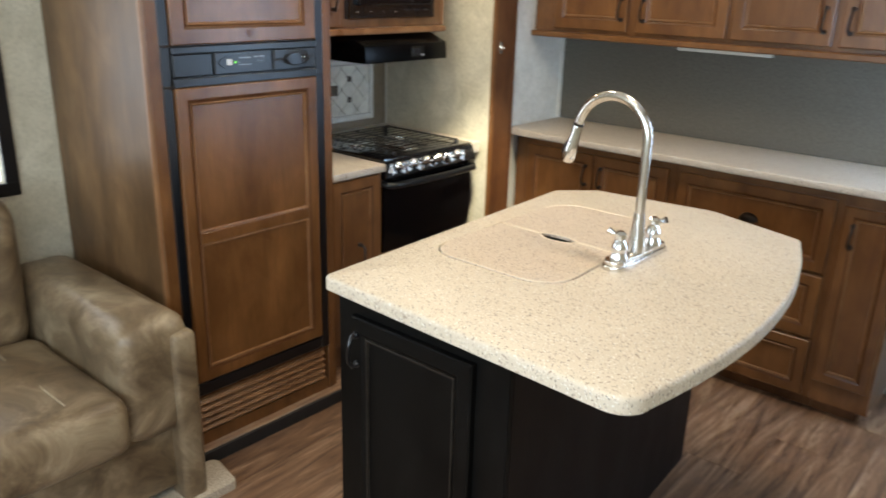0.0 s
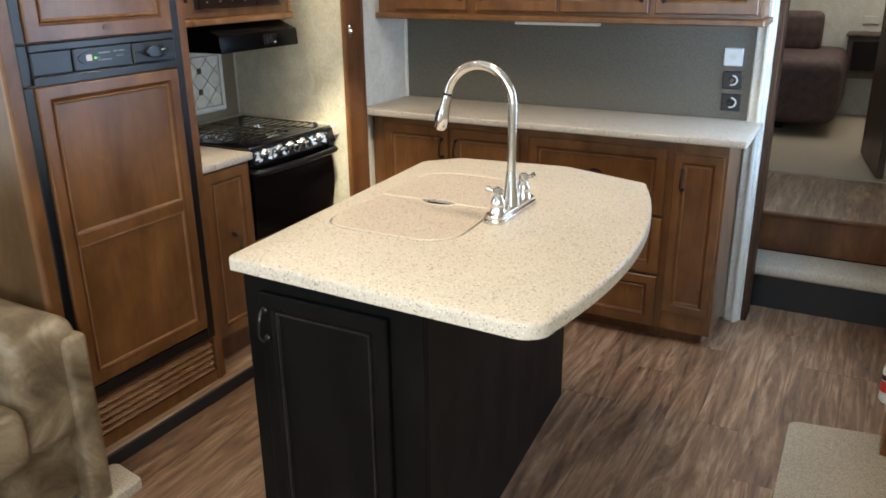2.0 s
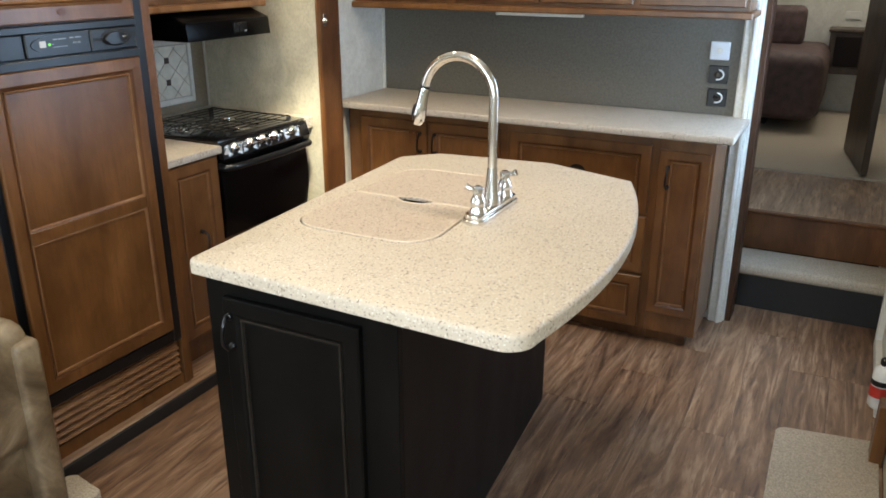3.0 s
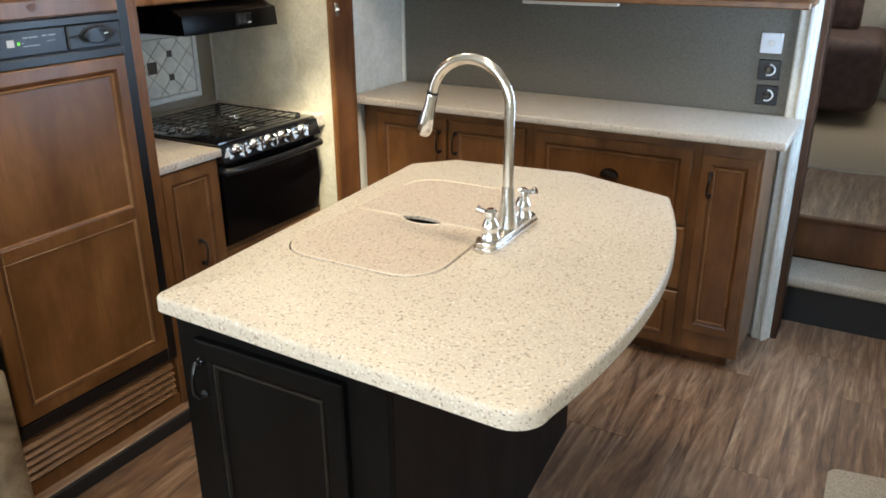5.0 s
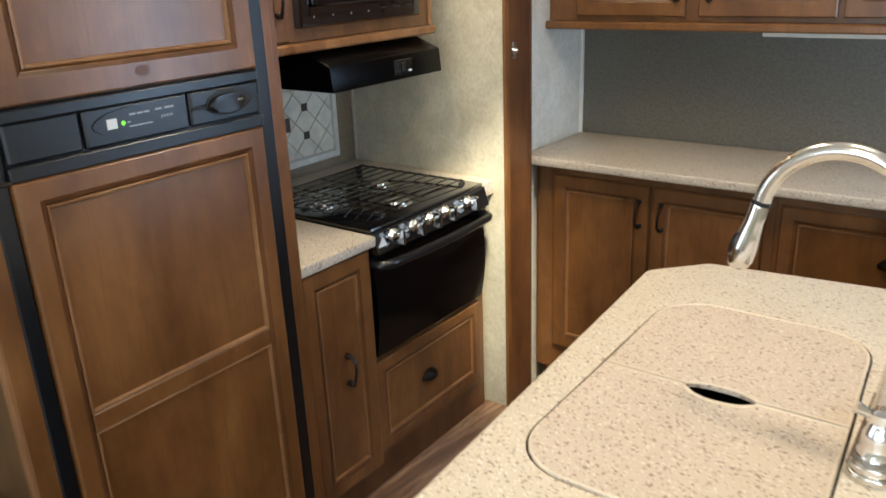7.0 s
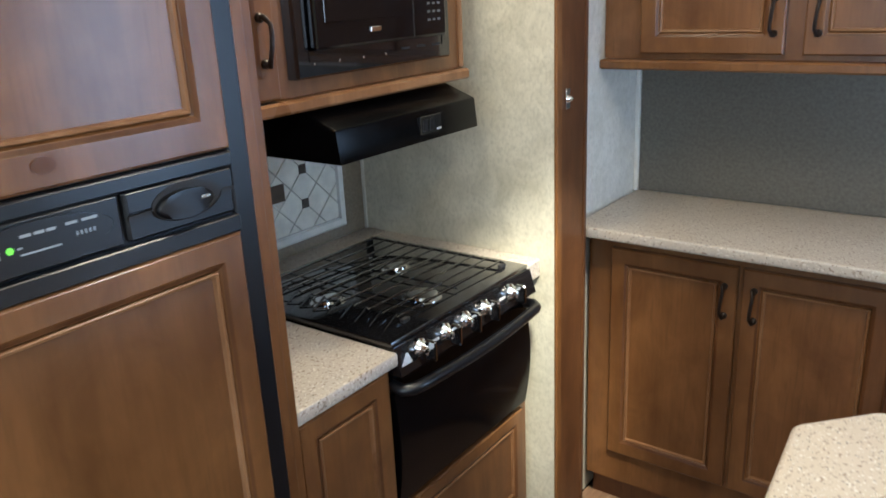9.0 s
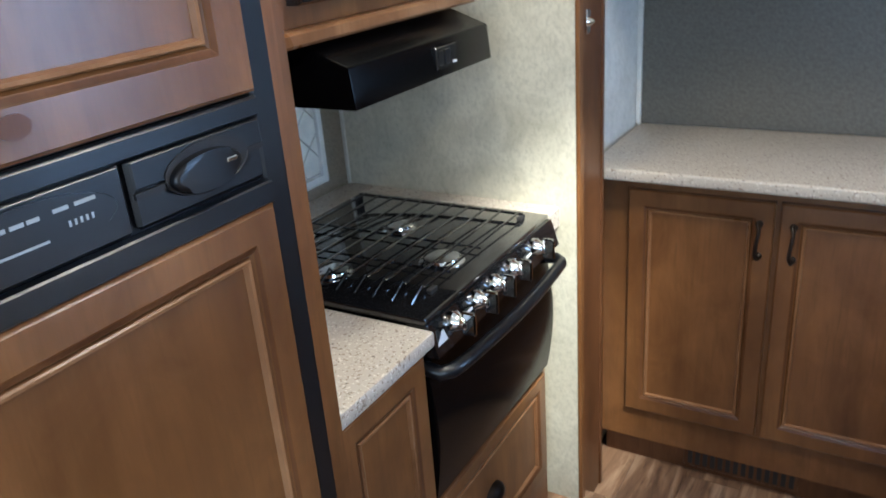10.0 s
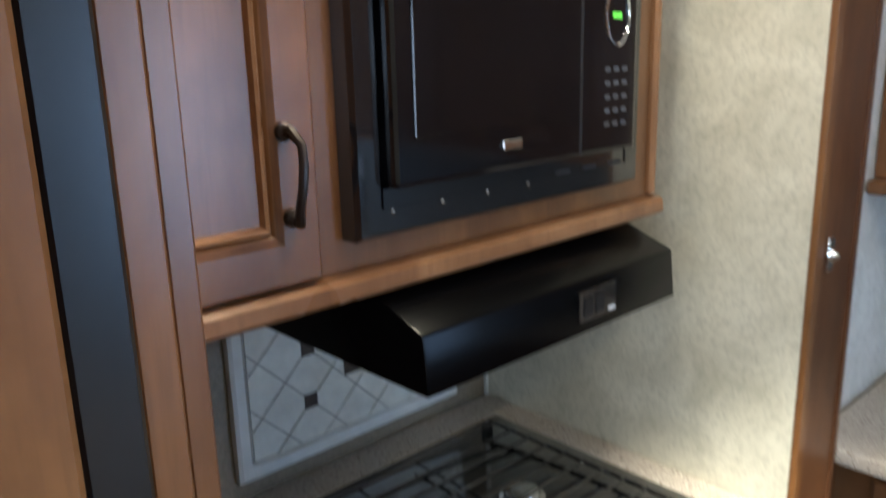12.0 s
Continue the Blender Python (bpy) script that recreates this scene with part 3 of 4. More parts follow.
for i, (z, kind) in enumerate(((1.205, "switch"), (1.108, "outlet"), (1.013, "outlet"))):
    o = thing("thermostat" if kind == "switch" else "wall_dial", "white square wall switch" if kind == "switch" else "black square wall socket with a pale ring", kind, "" if kind == "switch" else "wall sockets")
    c = (1.564 + 0.004 * i, 1.655, z)
    s = 0.039
    part("plate", box(c[0] - s, c[0] + s, c[1] - 0.010, c[1] + 0.001, z - s * 0.95, z + s * 0.95, bevel=0.003), M_PRINT if kind == "switch" else M_BLACK, o)
    if kind == "switch":
        part("button", lathe(bmesh.new(), (c[0], c[1] - 0.010, z), [(0.012, 0.0), (0.011, -0.005), (0.006, -0.006)], 14, "y"), M_WHITE, o)
    else:
        bm = bmesh.new()
        tube(bm, [(c[0] + 0.022 * math.cos(a), c[1] - 0.011, z + 0.020 * math.sin(a)) for a in np.linspace(-1.9, 1.5, 14)], 0.0032, 6)
        part("ring", bm, M_PRINT, o)
        part("cap", lathe(bmesh.new(), (c[0], c[1] - 0.010, z), [(0.016, 0.0), (0.015, -0.005), (0.008, -0.007)], 16, "y"), M_GLOSS, o)

# ---------- island ----------
def arc_edge(p, q, bulge, n):
    """Points from p to q that bow out to the right by bulge."""
    p, q = Vector(p), Vector(q)
    d = q - p
    side = Vector((d.y, -d.x)).normalized()
    return [tuple(p + d * t + side * bulge * 4 * t * (1 - t)) for t in (k / n for k in range(1, n))]


island = thing("kitchen_island", "black painted kitchen island with a door and plain sides", "cabinet")
IX0, IX1, IY0, IY1 = 0.784, 1.308, -0.585, 0.585
# the sides draw in towards the far end
part("body", prism(bmesh.new(), [(IX0, IY0 + 0.020), (IX1 - 0.008, IY0 + 0.020), (1.210, 0.630), (0.762, IY1)], 0.0, 0.8745), M_BLACKWOOD, island)
part("face_frame", box(IX0, IX1, IY0 + 0.002, IY0 + 0.019, 0.0, 0.8740, bevel=0.002), M_BLACKWOOD, island)
part("side_panel", prism(bmesh.new(), [(IX1 - 0.007, IY0 + 0.0195), (IX1, IY0 + 0.0195), (1.218, 0.628), (1.211, 0.628)], 0.0, 0.8735), M_DARKBROWN, island, "dark brown side panel")
d = cab_door(island, 0.845, 1.220, 0.10, 0.824, IY0 - 0.017, 0.048, M_BLACKWOOD, M_WORN, label="black painted framed door")
bow_handle(d, 0.866, 0.742, 0.075, IY0 - 0.017, M_BLACK)
bm = tube(bmesh.new(), [(0, 0, 0), (0.012, 0, -0.004), (0.016, 0, -0.03), (0.010, 0, -0.048)], [0.006, 0.005, 0.005, 0.006], 8)
part("hook", bm, M_BLACK, island, "small black hook", True, at=(IX1 - 0.010, -0.460, 0.860))

top = thing("island_countertop", "beige speckled solid-surface island top with a bowed edge", "counter")
outline = rounded([(0.764, -0.615, 0.020), (1.622, -0.651, 0.060), (1.512, 0.535, 0.030), (1.200, 0.645, 0.10), (0.800, 0.600, 0.04), (0.695, 0.488, 0.03)], 6)
k = max(range(len(outline)), key=lambda i: outline[i][0])
nxt = (k + 1) % len(outline)
outline = outline[:nxt] + arc_edge(outline[k], outline[nxt], 0.080, 22) + outline[nxt:]
SINK = [(0.806, -0.305, 0.10), (1.222, -0.305, 0.10), (1.185, 0.370, 0.10), (0.800, 0.370, 0.10)]
hole = rounded(SINK, 7)
bm = bmesh.new()
ZT, ZB, RB = 0.91, 0.875, 0.010
def inset_loop(loop, d):
    out, n = [], len(loop)
    for i in range(n):
        a, p, b = Vector(loop[i - 1]), Vector(loop[i]), Vector(loop[(i + 1) % n])
        t = ((p - a).normalized() + (b - p).normalized())
        t = t.normalized() if t.length > 1e-6 else (b - p).normalized()
        out.append(tuple(p + Vector((-t.y, t.x)) * d))
    return out
steps = [(0.0, ZB), (0.0, ZT - RB)] + [(RB * (1 - math.cos(a)), ZT - RB + RB * math.sin(a)) for a in (0.5, 1.05, math.pi / 2)]
loops = [[bm.verts.new((x, y, z)) for x, y in inset_loop(outline, i)] for i, z in steps]
for a, b in zip(loops, loops[1:]):
    for i in range(len(a)):
        bm.faces.new((a[i], a[(i + 1) % len(a)], b[(i + 1) % len(a)], b[i]))
h1 = [bm.verts.new((x, y, ZT)) for x, y in hole]
h0 = [bm.verts.new((x, y, ZB)) for x, y in hole]
for i in range(len(h1)):
    bm.faces.new((h1[i], h1[(i + 1) % len(h1)], h0[(i + 1) % len(h1)], h0[i]))
for outer, inner in ((loops[-1], h1), (loops[0], h0)):
    es = []
    for lp in (outer, inner):
        es += [bm.edges.get((lp[i], lp[(i + 1) % len(lp)])) or bm.edges.new((lp[i], lp[(i + 1) % len(lp)])) for i in range(len(lp))]
    bmesh.ops.triangle_fill(bm, use_beauty=True, edges=es)
part("slab", bm, M_TOP, top, "", True)

sink = thing("sink", "black sink bowl under flush covers", "sink")
bm = bmesh.new()
loops = [[bm.verts.new((x, y, z)) for x, y in inset_loop(hole, i)] for i, z in ((-0.012, 0.8745), (0.010, 0.873), (0.016, 0.75), (0.03, 0.70))]
for a, b in zip(loops, loops[1:]):
    for i in range(len(a)):
        bm.faces.new((a[i], a[(i + 1) % len(a)], b[(i + 1) % len(a)], b[i]))
bm.faces.new(loops[-1])
part("bowl", bm, M_RUBBER, sink, "", True)

M_RIM = plain("pale_rim", (0.74, 0.64, 0.50), 0.35, var=0.05)
SPLIT = 0.036
def cover_outline(near):
    """One of the two covers, with a half-moon finger notch on the split."""
    g = 0.004
    xa = lambda y: 0.806 + (0.800 - 0.806) * (y + 0.305) / 0.675 + g
    xb = lambda y: 1.222 + (1.185 - 1.222) * (y + 0.305) / 0.675 - g
    notch = [(1.010 + 0.055 * math.cos(a), 0.028 * math.sin(a)) for a in np.linspace(0, math.pi, 9)]
    if near:
        o = rounded([(xa(-0.301), -0.301, 0.096), (xb(-0.301), -0.301, 0.096), (xb(SPLIT), SPLIT - 0.002, 0), (xa(SPLIT), SPLIT - 0.002, 0)], 7)
        return o[:-1] + [(x, SPLIT - 0.002 - y) for x, y in notch] + o[-1:]
    o = rounded([(xa(SPLIT), SPLIT + 0.002, 0), (xb(SPLIT), SPLIT + 0.002, 0), (xb(0.366), 0.366, 0.096), (xa(0.366), 0.366, 0.096)], 7)
    return o[:1] + [(x, SPLIT + 0.002 + y * 0.5) for x, y in notch[::-1]] + o[1:]
for near in (True, False):
    c = thing("sink_cover", "pinkish beige speckled cover lying flush in the sink" , "sink cover", "sink covers")
    part("board", prism(bmesh.new(), cover_outline(near), 0.904, 0.9125, bevel=0.003, seg=1), M_COVER, c)
    rim = cover_outline(near)
    part("rim", tube(bmesh.new(), [(x, y, 0.9115) for x, y in inset_loop(rim + rim[:0], 0.003)] , 0.0026, 6), M_RIM, c, "pale rim")

faucet = thing("faucet", "brushed nickel gooseneck faucet with two lever handles", "faucet")
FX, FY = 1.244, 0.040
for z0, z1, half, bev, name in ((0.910, 0.922, 0.032, 0.004, "base_plate"), (0.9222, 0.934, 0.027, 0.005, "base_cover")):
    base = rounded([(FX - half, FY - 0.104 - half, half * 0.85), (FX + half, FY - 0.104 - half, half * 0.85), (FX + half, FY + 0.104 + half, half * 0.85), (FX - half, FY + 0.104 + half, half * 0.85)], 7)
    part(name, prism(bmesh.new(), base, z0, z1, bevel=bev, seg=3), M_CHROME, faucet, "", True)
bm = lathe(bmesh.new(), (FX, FY, 0.933), [(0.027, 0.0), (0.026, 0.008), (0.024, 0.020), (0.0195, 0.048), (0.0165, 0.075), (0.014, 0.10)], 20)
part("collar", bm, M_CHROME, faucet, "", True)
bm = bmesh.new()
R = 0.102
zc = 1.220
pts = [(FX, FY, z) for z in (1.02, 1.07, 1.12, 1.17)]
pts += [(FX - R + R * math.cos(a), FY, zc + R * math.sin(a)) for a in np.linspace(0.0, math.radians(170), 22)]
tube(bm, pts, 0.0128, 16)
part("spout", bm, M_CHROME, faucet, "", True)
e = Vector(pts[-1])
dv = Vector((-0.24, -0.02, -0.97)).normalized()
bm = tube(bmesh.new(), [e + dv * k for k in (0.004, 0.010, 0.035, 0.055, 0.075, 0.095, 0.106, 0.110)], [0.0128, 0.0138, 0.0140, 0.0165, 0.0185, 0.0185, 0.0150, 0.0110], 18)
head = part("spray_head", bm, M_SHINE, faucet, "pull-down spray head", True)
part("ring", tube(bmesh.new(), [e - dv * 0.001, e + dv * 0.005], 0.0142, 16), M_BLACK, faucet)
bm = tube(bmesh.new(), [e + dv * k + Vector((-0.0135, -0.007, 0)) for k in (0.050, 0.056, 0.075, 0.086, 0.090)], [0.002, 0.006, 0.0075, 0.006, 0.002], 10)
part("button", bm, M_BLACK, head, "black spray button", True)
for k in (-1, 1):
    y = FY + 0.090 * k
    bm = lathe(bmesh.new(), (FX, y, 0.933), [(0.024, 0.0), (0.024, 0.006), (0.020, 0.012), (0.021, 0.024), (0.020, 0.034), (0.014, 0.046), (0.0125, 0.050), (0.016, 0.054), (0.015, 0.066), (0.008, 0.072)], 18)
    h = part("handle", bm, M_SHINE, faucet, "polished lever handle", True)
    bm = tube(bmesh.new(), [(FX, y, 0.992), (FX + 0.016 * k, y + 0.004 * k, 0.996), (FX + 0.032 * k, y + 0.008 * k, 1.002)], [0.007, 0.006, 0.0095], 10)
    part("lever", bm, M_SHINE, h, "", True)

# ---------- refrigerator in its wood surround (local x runs along y, front faces +x) ----------
SL = dict(turn=90)
FZ0, FZM, FZC, FZT = 0.300, 1.267, 1.389, 1.84
fr = thing("refrigerator", "two-door refrigerator with stained maple door panels", "refrigerator", at=(0.008, -0.005, 0), turn=90)
part("cabinet_body", box(-0.558, 0.038, 0.005, 0.62, 0.245, FZT + 0.02), M_BLACK, fr, "black refrigerator body")
part("side_frame", box(0.002, 0.039, -0.012, 0.006, 0.245, FZT + 0.02, bevel=0.003), M_BLACK, fr, "black edge frame")
part("side_frame", box(-0.564, -0.533, -0.012, 0.006, 0.245, FZT + 0.02, bevel=0.003), M_BLACK, fr, "black edge frame")
part("bottom_trim", box(-0.533, 0.002, -0.014, 0.006, 0.248, 0.294, bevel=0.004), M_BLACK, fr, "black bottom trim")
d1 = cab_door(fr, -0.531, 0.0, FZ0, FZM, -0.022, 0.048, rails=(0.794,), thick=0.024, label="tall stained maple door panel")
d2 = cab_door(fr, -0.531, 0.0, FZC, FZT, -0.022, 0.055, thick=0.024, label="freezer door panel of stained maple")
part("control_panel", box(-0.533, 0.002, -0.008, 0.006, FZM + 0.006, FZC - 0.004, bevel=0.003), M_BLACK, fr, "black control strip")
part("top_rail", box(-0.533, 0.002, -0.020, -0.007, FZC - 0.026, FZC - 0.004, bevel=0.003), M_BLACK, fr)
part("bottom_rail", box(-0.533, 0.002, -0.0225, -0.007, FZM + 0.0015, FZM + 0.026, bevel=0.002), M_BLACK, fr)
part("control_box", box(-0.392, -0.178, -0.019, -0.007, FZM + 0.029, FZC - 0.025, bevel=0.004), M_BLACK, fr, "control box with printed marks")
zc = (FZM + FZC) / 2 + 0.004


def oval(name, cx, cz, a, b, y, thick, mat, parent, bevel=0.0, label=""):
    """A flat oval on the strip, standing out to -y."""
    bm = prism(bmesh.new(), [(cx + a * math.cos(k), b * math.sin(k)) for k in np.linspace(0, 2 * math.pi, 28, endpoint=False)], 0.0, thick, bevel=bevel, seg=3 if bevel > 0.002 else 1)
    bmesh.ops.rotate(bm, verts=bm.verts, cent=(0, 0, 0), matrix=Matrix.Rotation(radians(90), 3, "X"))
    return part(name, bm, mat, parent, label, bevel > 0.002, at=(0, y, cz))


oval("control_oval", -0.285, zc, 0.094, 0.026, -0.019, 0.003, M_BLACK, fr, 0.001)
for x, z, w, h in ((-0.300, 0.012, 0.013, 0.005), (-0.284, 0.012, 0.012, 0.005), (-0.270, 0.012, 0.011, 0.005), (-0.245, 0.013, 0.014, 0.005), (-0.222, 0.013, 0.020, 0.005), (-0.309, -0.001, 0.006, 0.003), (-0.285, -0.009, 0.048, 0.003)):
    part("print", box(x - w / 2, x + w / 2, -0.0232, -0.0222, zc + z - h / 3, zc + z + h / 3), M_PRINTD, fr)
for i in range(5):
    part("print", box(-0.241 + i * 0.0055, -0.239 + i * 0.0055, -0.0232, -0.0222, zc - 0.004, zc + 0.001), M_PRINTD, fr)
part("emblem", box(-0.352, -0.332, -0.0232, -0.0222, zc - 0.008, zc + 0.010), M_PRINT, fr)
oval("indicator", -0.320, zc - 0.001, 0.0040, 0.0040, -0.0222, 0.0012, M_GREEN, fr)
part("blank_panel", box(-0.529, -0.398, -0.018, -0.007, FZM + 0.029, FZC - 0.025, bevel=0.004), M_BLACK, fr)
lp = part("latch_panel", box(-0.171, -0.001, -0.016, -0.007, FZM + 0.029, FZC - 0.025, bevel=0.004), M_BLACK, fr)
part("latch_plate", box(-0.169, -0.003, -0.0195, -0.0162, zc + 0.002, FZC - 0.028, bevel=0.0015), M_BLACK, lp)
for x0, x1, z in ((-0.170, -0.125, zc - 0.003), (-0.036, -0.002, zc + 0.001)):
    part("latch_seam", box(x0, x1, -0.0200, -0.0160, z - 0.003, z + 0.003), M_RUBBER, lp)
# flat dark oval, set higher than the cup, painting its crescent shadow
oval("latch_recess", -0.081, zc + 0.002, 0.055, 0.025, -0.0192, 0.0016, M_RUBBER, lp)
oval("latch_cup", -0.087, zc - 0.001, 0.045, 0.019, -0.0200, 0.010, M_BLACK, lp, 0.005)
bm = tube(bmesh.new(), [(-0.081 + 0.055 * math.cos(k), -0.0205, zc + 0.002 + 0.025 * math.sin(k)) for k in np.linspace(math.pi * 1.02, math.pi * 1.98, 16)], 0.0016, 6)
part("latch_lip", bm, M_BLACK, lp, "", True)
part("latch_pin", box(-0.066, -0.052, -0.032, -0.029, zc + 0.000, zc + 0.005, bevel=0.001), M_SHINE, lp)
for z in (FZM + 0.003, FZC - 0.002):
    part("hinge", box(-0.563, -0.531, -0.022, -0.010, z - 0.004, z + 0.004, bevel=0.002), M_BRONZE, fr, "dark metal hinge")
sur = thing("refrigerator_surround", "tall stained wood surround panels about the refrigerator", "cabinet", **SL)
part("side_panel", box(0.036, 0.061, -0.010, 0.66, 0.053, 2.04, bevel=0.002), M_WOOD, sur)
part("edge_stile", box(0.062, 0.081, -0.004, 0.30, 0.053, 2.04, bevel=0.002), M_WOOD, sur)
part("side_panel", box(-0.598, -0.566, 0.002, 0.66, 0.053, 2.04, bevel=0.002), M_SIDE, sur, "glossy side panel")
part("edge_stile", box(-0.610, -0.565, -0.016, 0.004, 0.053, 2.04, bevel=0.004), M_WOOD, sur)
part("edge_bead", box(-0.614, -0.598, -0.010, 0.010, 0.053, 2.04, bevel=0.004), M_BEAD, sur)
oval("emblem", -0.264, 1.417, 0.015, 0.010, -0.0222, 0.0012, M_WOODD, fr)
part("base_board", box(-0.565, 0.030, -0.006, 0.012, 0.053, 0.100), M_WOOD, sur)
part("top_board", box(-0.565, 0.030, -0.006, 0.30, FZT + 0.024, 2.04, bevel=0.003), M_WOOD, sur)
lv = part("louver_frame", box(-0.565, 0.030, 0.002, 0.014, 0.100, 0.244), M_WOODD, sur)
for i in range(5):
    z = 0.112 + i * 0.025
    bm = bmesh.new()
    vs = [bm.verts.new(p) for p in ((-0.548, -0.016, z), (-0.548, 0.002, z + 0.016), (-0.548, 0.002, z - 0.002), (0.015, -0.016, z), (0.015, 0.002, z + 0.016), (0.015, 0.002, z - 0.002))]
    for f in ((0, 1, 2), (5, 4, 3), (0, 3, 4, 1), (1, 4, 5, 2), (2, 5, 3, 0)):
        bm.faces.new([vs[j] for j in f])
    part("slat", bm, M_BEAD, lv)

# ---------- range run ----------
base = thing("base_cabinet", "narrow stained maple base cabinet beside the range", "cabinet", **SL)
part("body", box(0.083, 0.390, 0.062, 0.65, 0.155, 0.858), M_WOOD, base)
part("plinth", box(0.083, 0.990, 0.095, 0.12, 0.053, 0.155), M_WOODD, base)
d = cab_door(base, 0.120, 0.370, 0.175, 0.852, 0.044, 0.050)
bow_handle(d, 0.256, 0.542, 0.085, 0.044)
sc = thing("side_countertop", "beige speckled counter strip around the range", "counter", **SL)
part("slab", box(0.082, 0.394, 0.034, 0.660, 0.860, 0.890, bevel=0.006, seg=2), M_TOP_DIM, sc, "", True)
part("back_strip", box(0.394, 1.013, 0.578, 0.660, 0.849, 0.900, bevel=0.004), M_TOP_DIM, sc)
part("end_strip", box(0.952, 1.013, 0.055, 0.576, 0.849, 0.900, bevel=0.004), M_TOP_DIM, sc)

rg = thing("gas_range", "black gas range with chrome knobs and a bowed oven handle", "range", **SL)
RY0, RY1 = 0.398, 0.948
part("body", box(RY0, RY1, 0.095, 0.574, 0.50, 0.886), M_GLOSS, rg)
part("cooktop", box(RY0, RY1, 0.055, 0.575, 0.887, 0.904, bevel=0.006, seg=2), M_GLOSS, rg, "glossy black cooktop", True)
bm = bmesh.new()
vs = [bm.verts.new(p) for x in (RY0, RY1) for p in ((x, 0.062, 0.8905), (x, 0.050, 0.892), (x, 0.032, 0.832), (x, 0.094, 0.826), (x, 0.094, 0.890))]
for k in range(5):
    bm.faces.new((vs[k], vs[(k + 1) % 5], vs[5 + (k + 1) % 5], vs[5 + k]))
bm.faces.new(vs[:5])
bm.faces.new(vs[5:][::-1])
part("control_panel", bm, M_GLOSS, rg, "glossy black control panel")
for i, x in enumerate((0.472, 0.563, 0.640, 0.718, 0.836)):
    k = part("knob", lathe(bmesh.new(), (x, 0.043, 0.868), [(0.021, 0.003), (0.021, -0.004), (0.017, -0.008), (0.013, -0.020), (0.012, -0.026), (0.008, -0.029)], 18, "y"), M_SHINE, rg, "chrome control knob", True)
    part("grip", box(x - 0.0045, x + 0.0045, -0.004, 0.024, 0.846, 0.892, bevel=0.003), M_SHINE, k)
    if i:
        part("mark", box(x - 0.052, x - 0.026, 0.0375, 0.0395, 0.862, 0.867), M_PRINT, rg)
for x in (0.54, 0.66, 0.78, 0.88):
    part("vent_slot", box(x - 0.032, x + 0.032, 0.0345, 0.040, 0.8345, 0.8395), M_RUBBER, rg)
bm = prism(bmesh.new(), [(-0.018, -0.013), (0.018, -0.013), (0.004, 0.013), (-0.002, 0.013)], 0, 0.0012)
bmesh.ops.rotate(bm, verts=bm.verts, cent=(0, 0, 0), matrix=Matrix.Rotation(radians(90), 3, "X"))
part("badge", bm, M_PRINT, rg, at=(RY0 + 0.026, 0.0385, 0.862))
bm = bmesh.new()
prof = [(0.094, 0.508)] + [(0.066 - 0.018 * math.sin(math.pi * t), 0.508 + 0.312 * t) for t in np.linspace(0, 1, 11)] + [(0.094, 0.820)]
vs = [[bm.verts.new((x, y, z)) for y, z in prof] for x in (RY0 + 0.003, RY1 - 0.003)]
for k in range(len(prof)):
    j = (k + 1) % len(prof)
    bm.faces.new((vs[0][k], vs[0][j], vs[1][j], vs[1][k]))
bm.faces.new(vs[0])
bm.faces.new(vs[1][::-1])
od = part("oven_door", bm, M_OVEN, rg, "bowed black glass oven door", True)
bm = bmesh.new()
hp = [(RY0 + 0.006, 0.066, 0.802), (RY0 + 0.006, 0.036, 0.799), (RY0 + 0.022, 0.020, 0.800)] + [(RY0 + 0.055 + 0.46 * t, 0.014 - 0.012 * math.sin(math.pi * t), 0.800) for t in np.linspace(0, 1, 9)] + [(RY1 - 0.022, 0.020, 0.800), (RY1 - 0.006, 0.036, 0.799), (RY1 - 0.006, 0.066, 0.798)]
tube(bm, hp, 0.0135, 12)
part("handle", bm, M_BLACK, od, "bowed black oven handle", True)
gr = part("grate", tube(bmesh.new(), [(0.900, 0.098, 0.9145), (0.900, 0.545, 0.9145)], 0.0034, 6), M_GLOSS, rg, "black wire pan grate", True)
for j in range(11):
    y = 0.108 + 0.042 * j
    bm = tube(bmesh.new(), [(0.438, y, 0.905), (0.462, y, 0.917), (0.478, y, 0.925), (0.484, y, 0.918), (0.50, y, 0.9175), (0.902, y, 0.9175)], [0.0026, 0.0026, 0.0030, 0.0026, 0.0026, 0.0026], 6)
    part("grate_bar", bm, M_GLOSS, gr, "", True)
for x in (0.570, 0.695):
    part("cross_bar", tube(bmesh.new(), [(x, 0.10, 0.9135), (x, 0.535, 0.9135)], 0.0026, 6), M_GLOSS, gr)
for y in (0.10, 0.545):
    for x in (0.500, 0.893):
        part("grate_foot", box(x - 0.012, x + 0.012, y - 0.006, y + 0.006, 0.903, 0.9135, bevel=0.002), M_RUBBER, gr)
for x, y, r in ((0.500, 0.331, 1.0), (0.632, 0.155, 1.1), (0.757, 0.336, 0.9)):
    b = part("burner", lathe(bmesh.new(), (x, y, 0.902), [(0.044 * r, 0.0), (0.043 * r, 0.003), (0.035 * r, 0.006), (0.033 * r, 0.012), (0.027 * r, 0.0135)], 22), M_SHINE, rg, "chrome burner head", True)
    part("burner_cap", lathe(bmesh.new(), (x, y, 0.9125), [(0.024 * r, 0.0), (0.023 * r, 0.0015), (0.015 * r, 0.002)], 20), M_CHROME, b, "", True)
dr = thing("oven_drawer", "stained maple drawer with a dark cup pull under the oven", "drawer", **SL)
part("body", box(0.391, 0.990, 0.094, 0.58, 0.156, 0.498), M_WOOD, dr)
d = cab_door(dr, 0.400, 0.946, 0.180, 0.482, 0.075, 0.045, name="drawer_front")
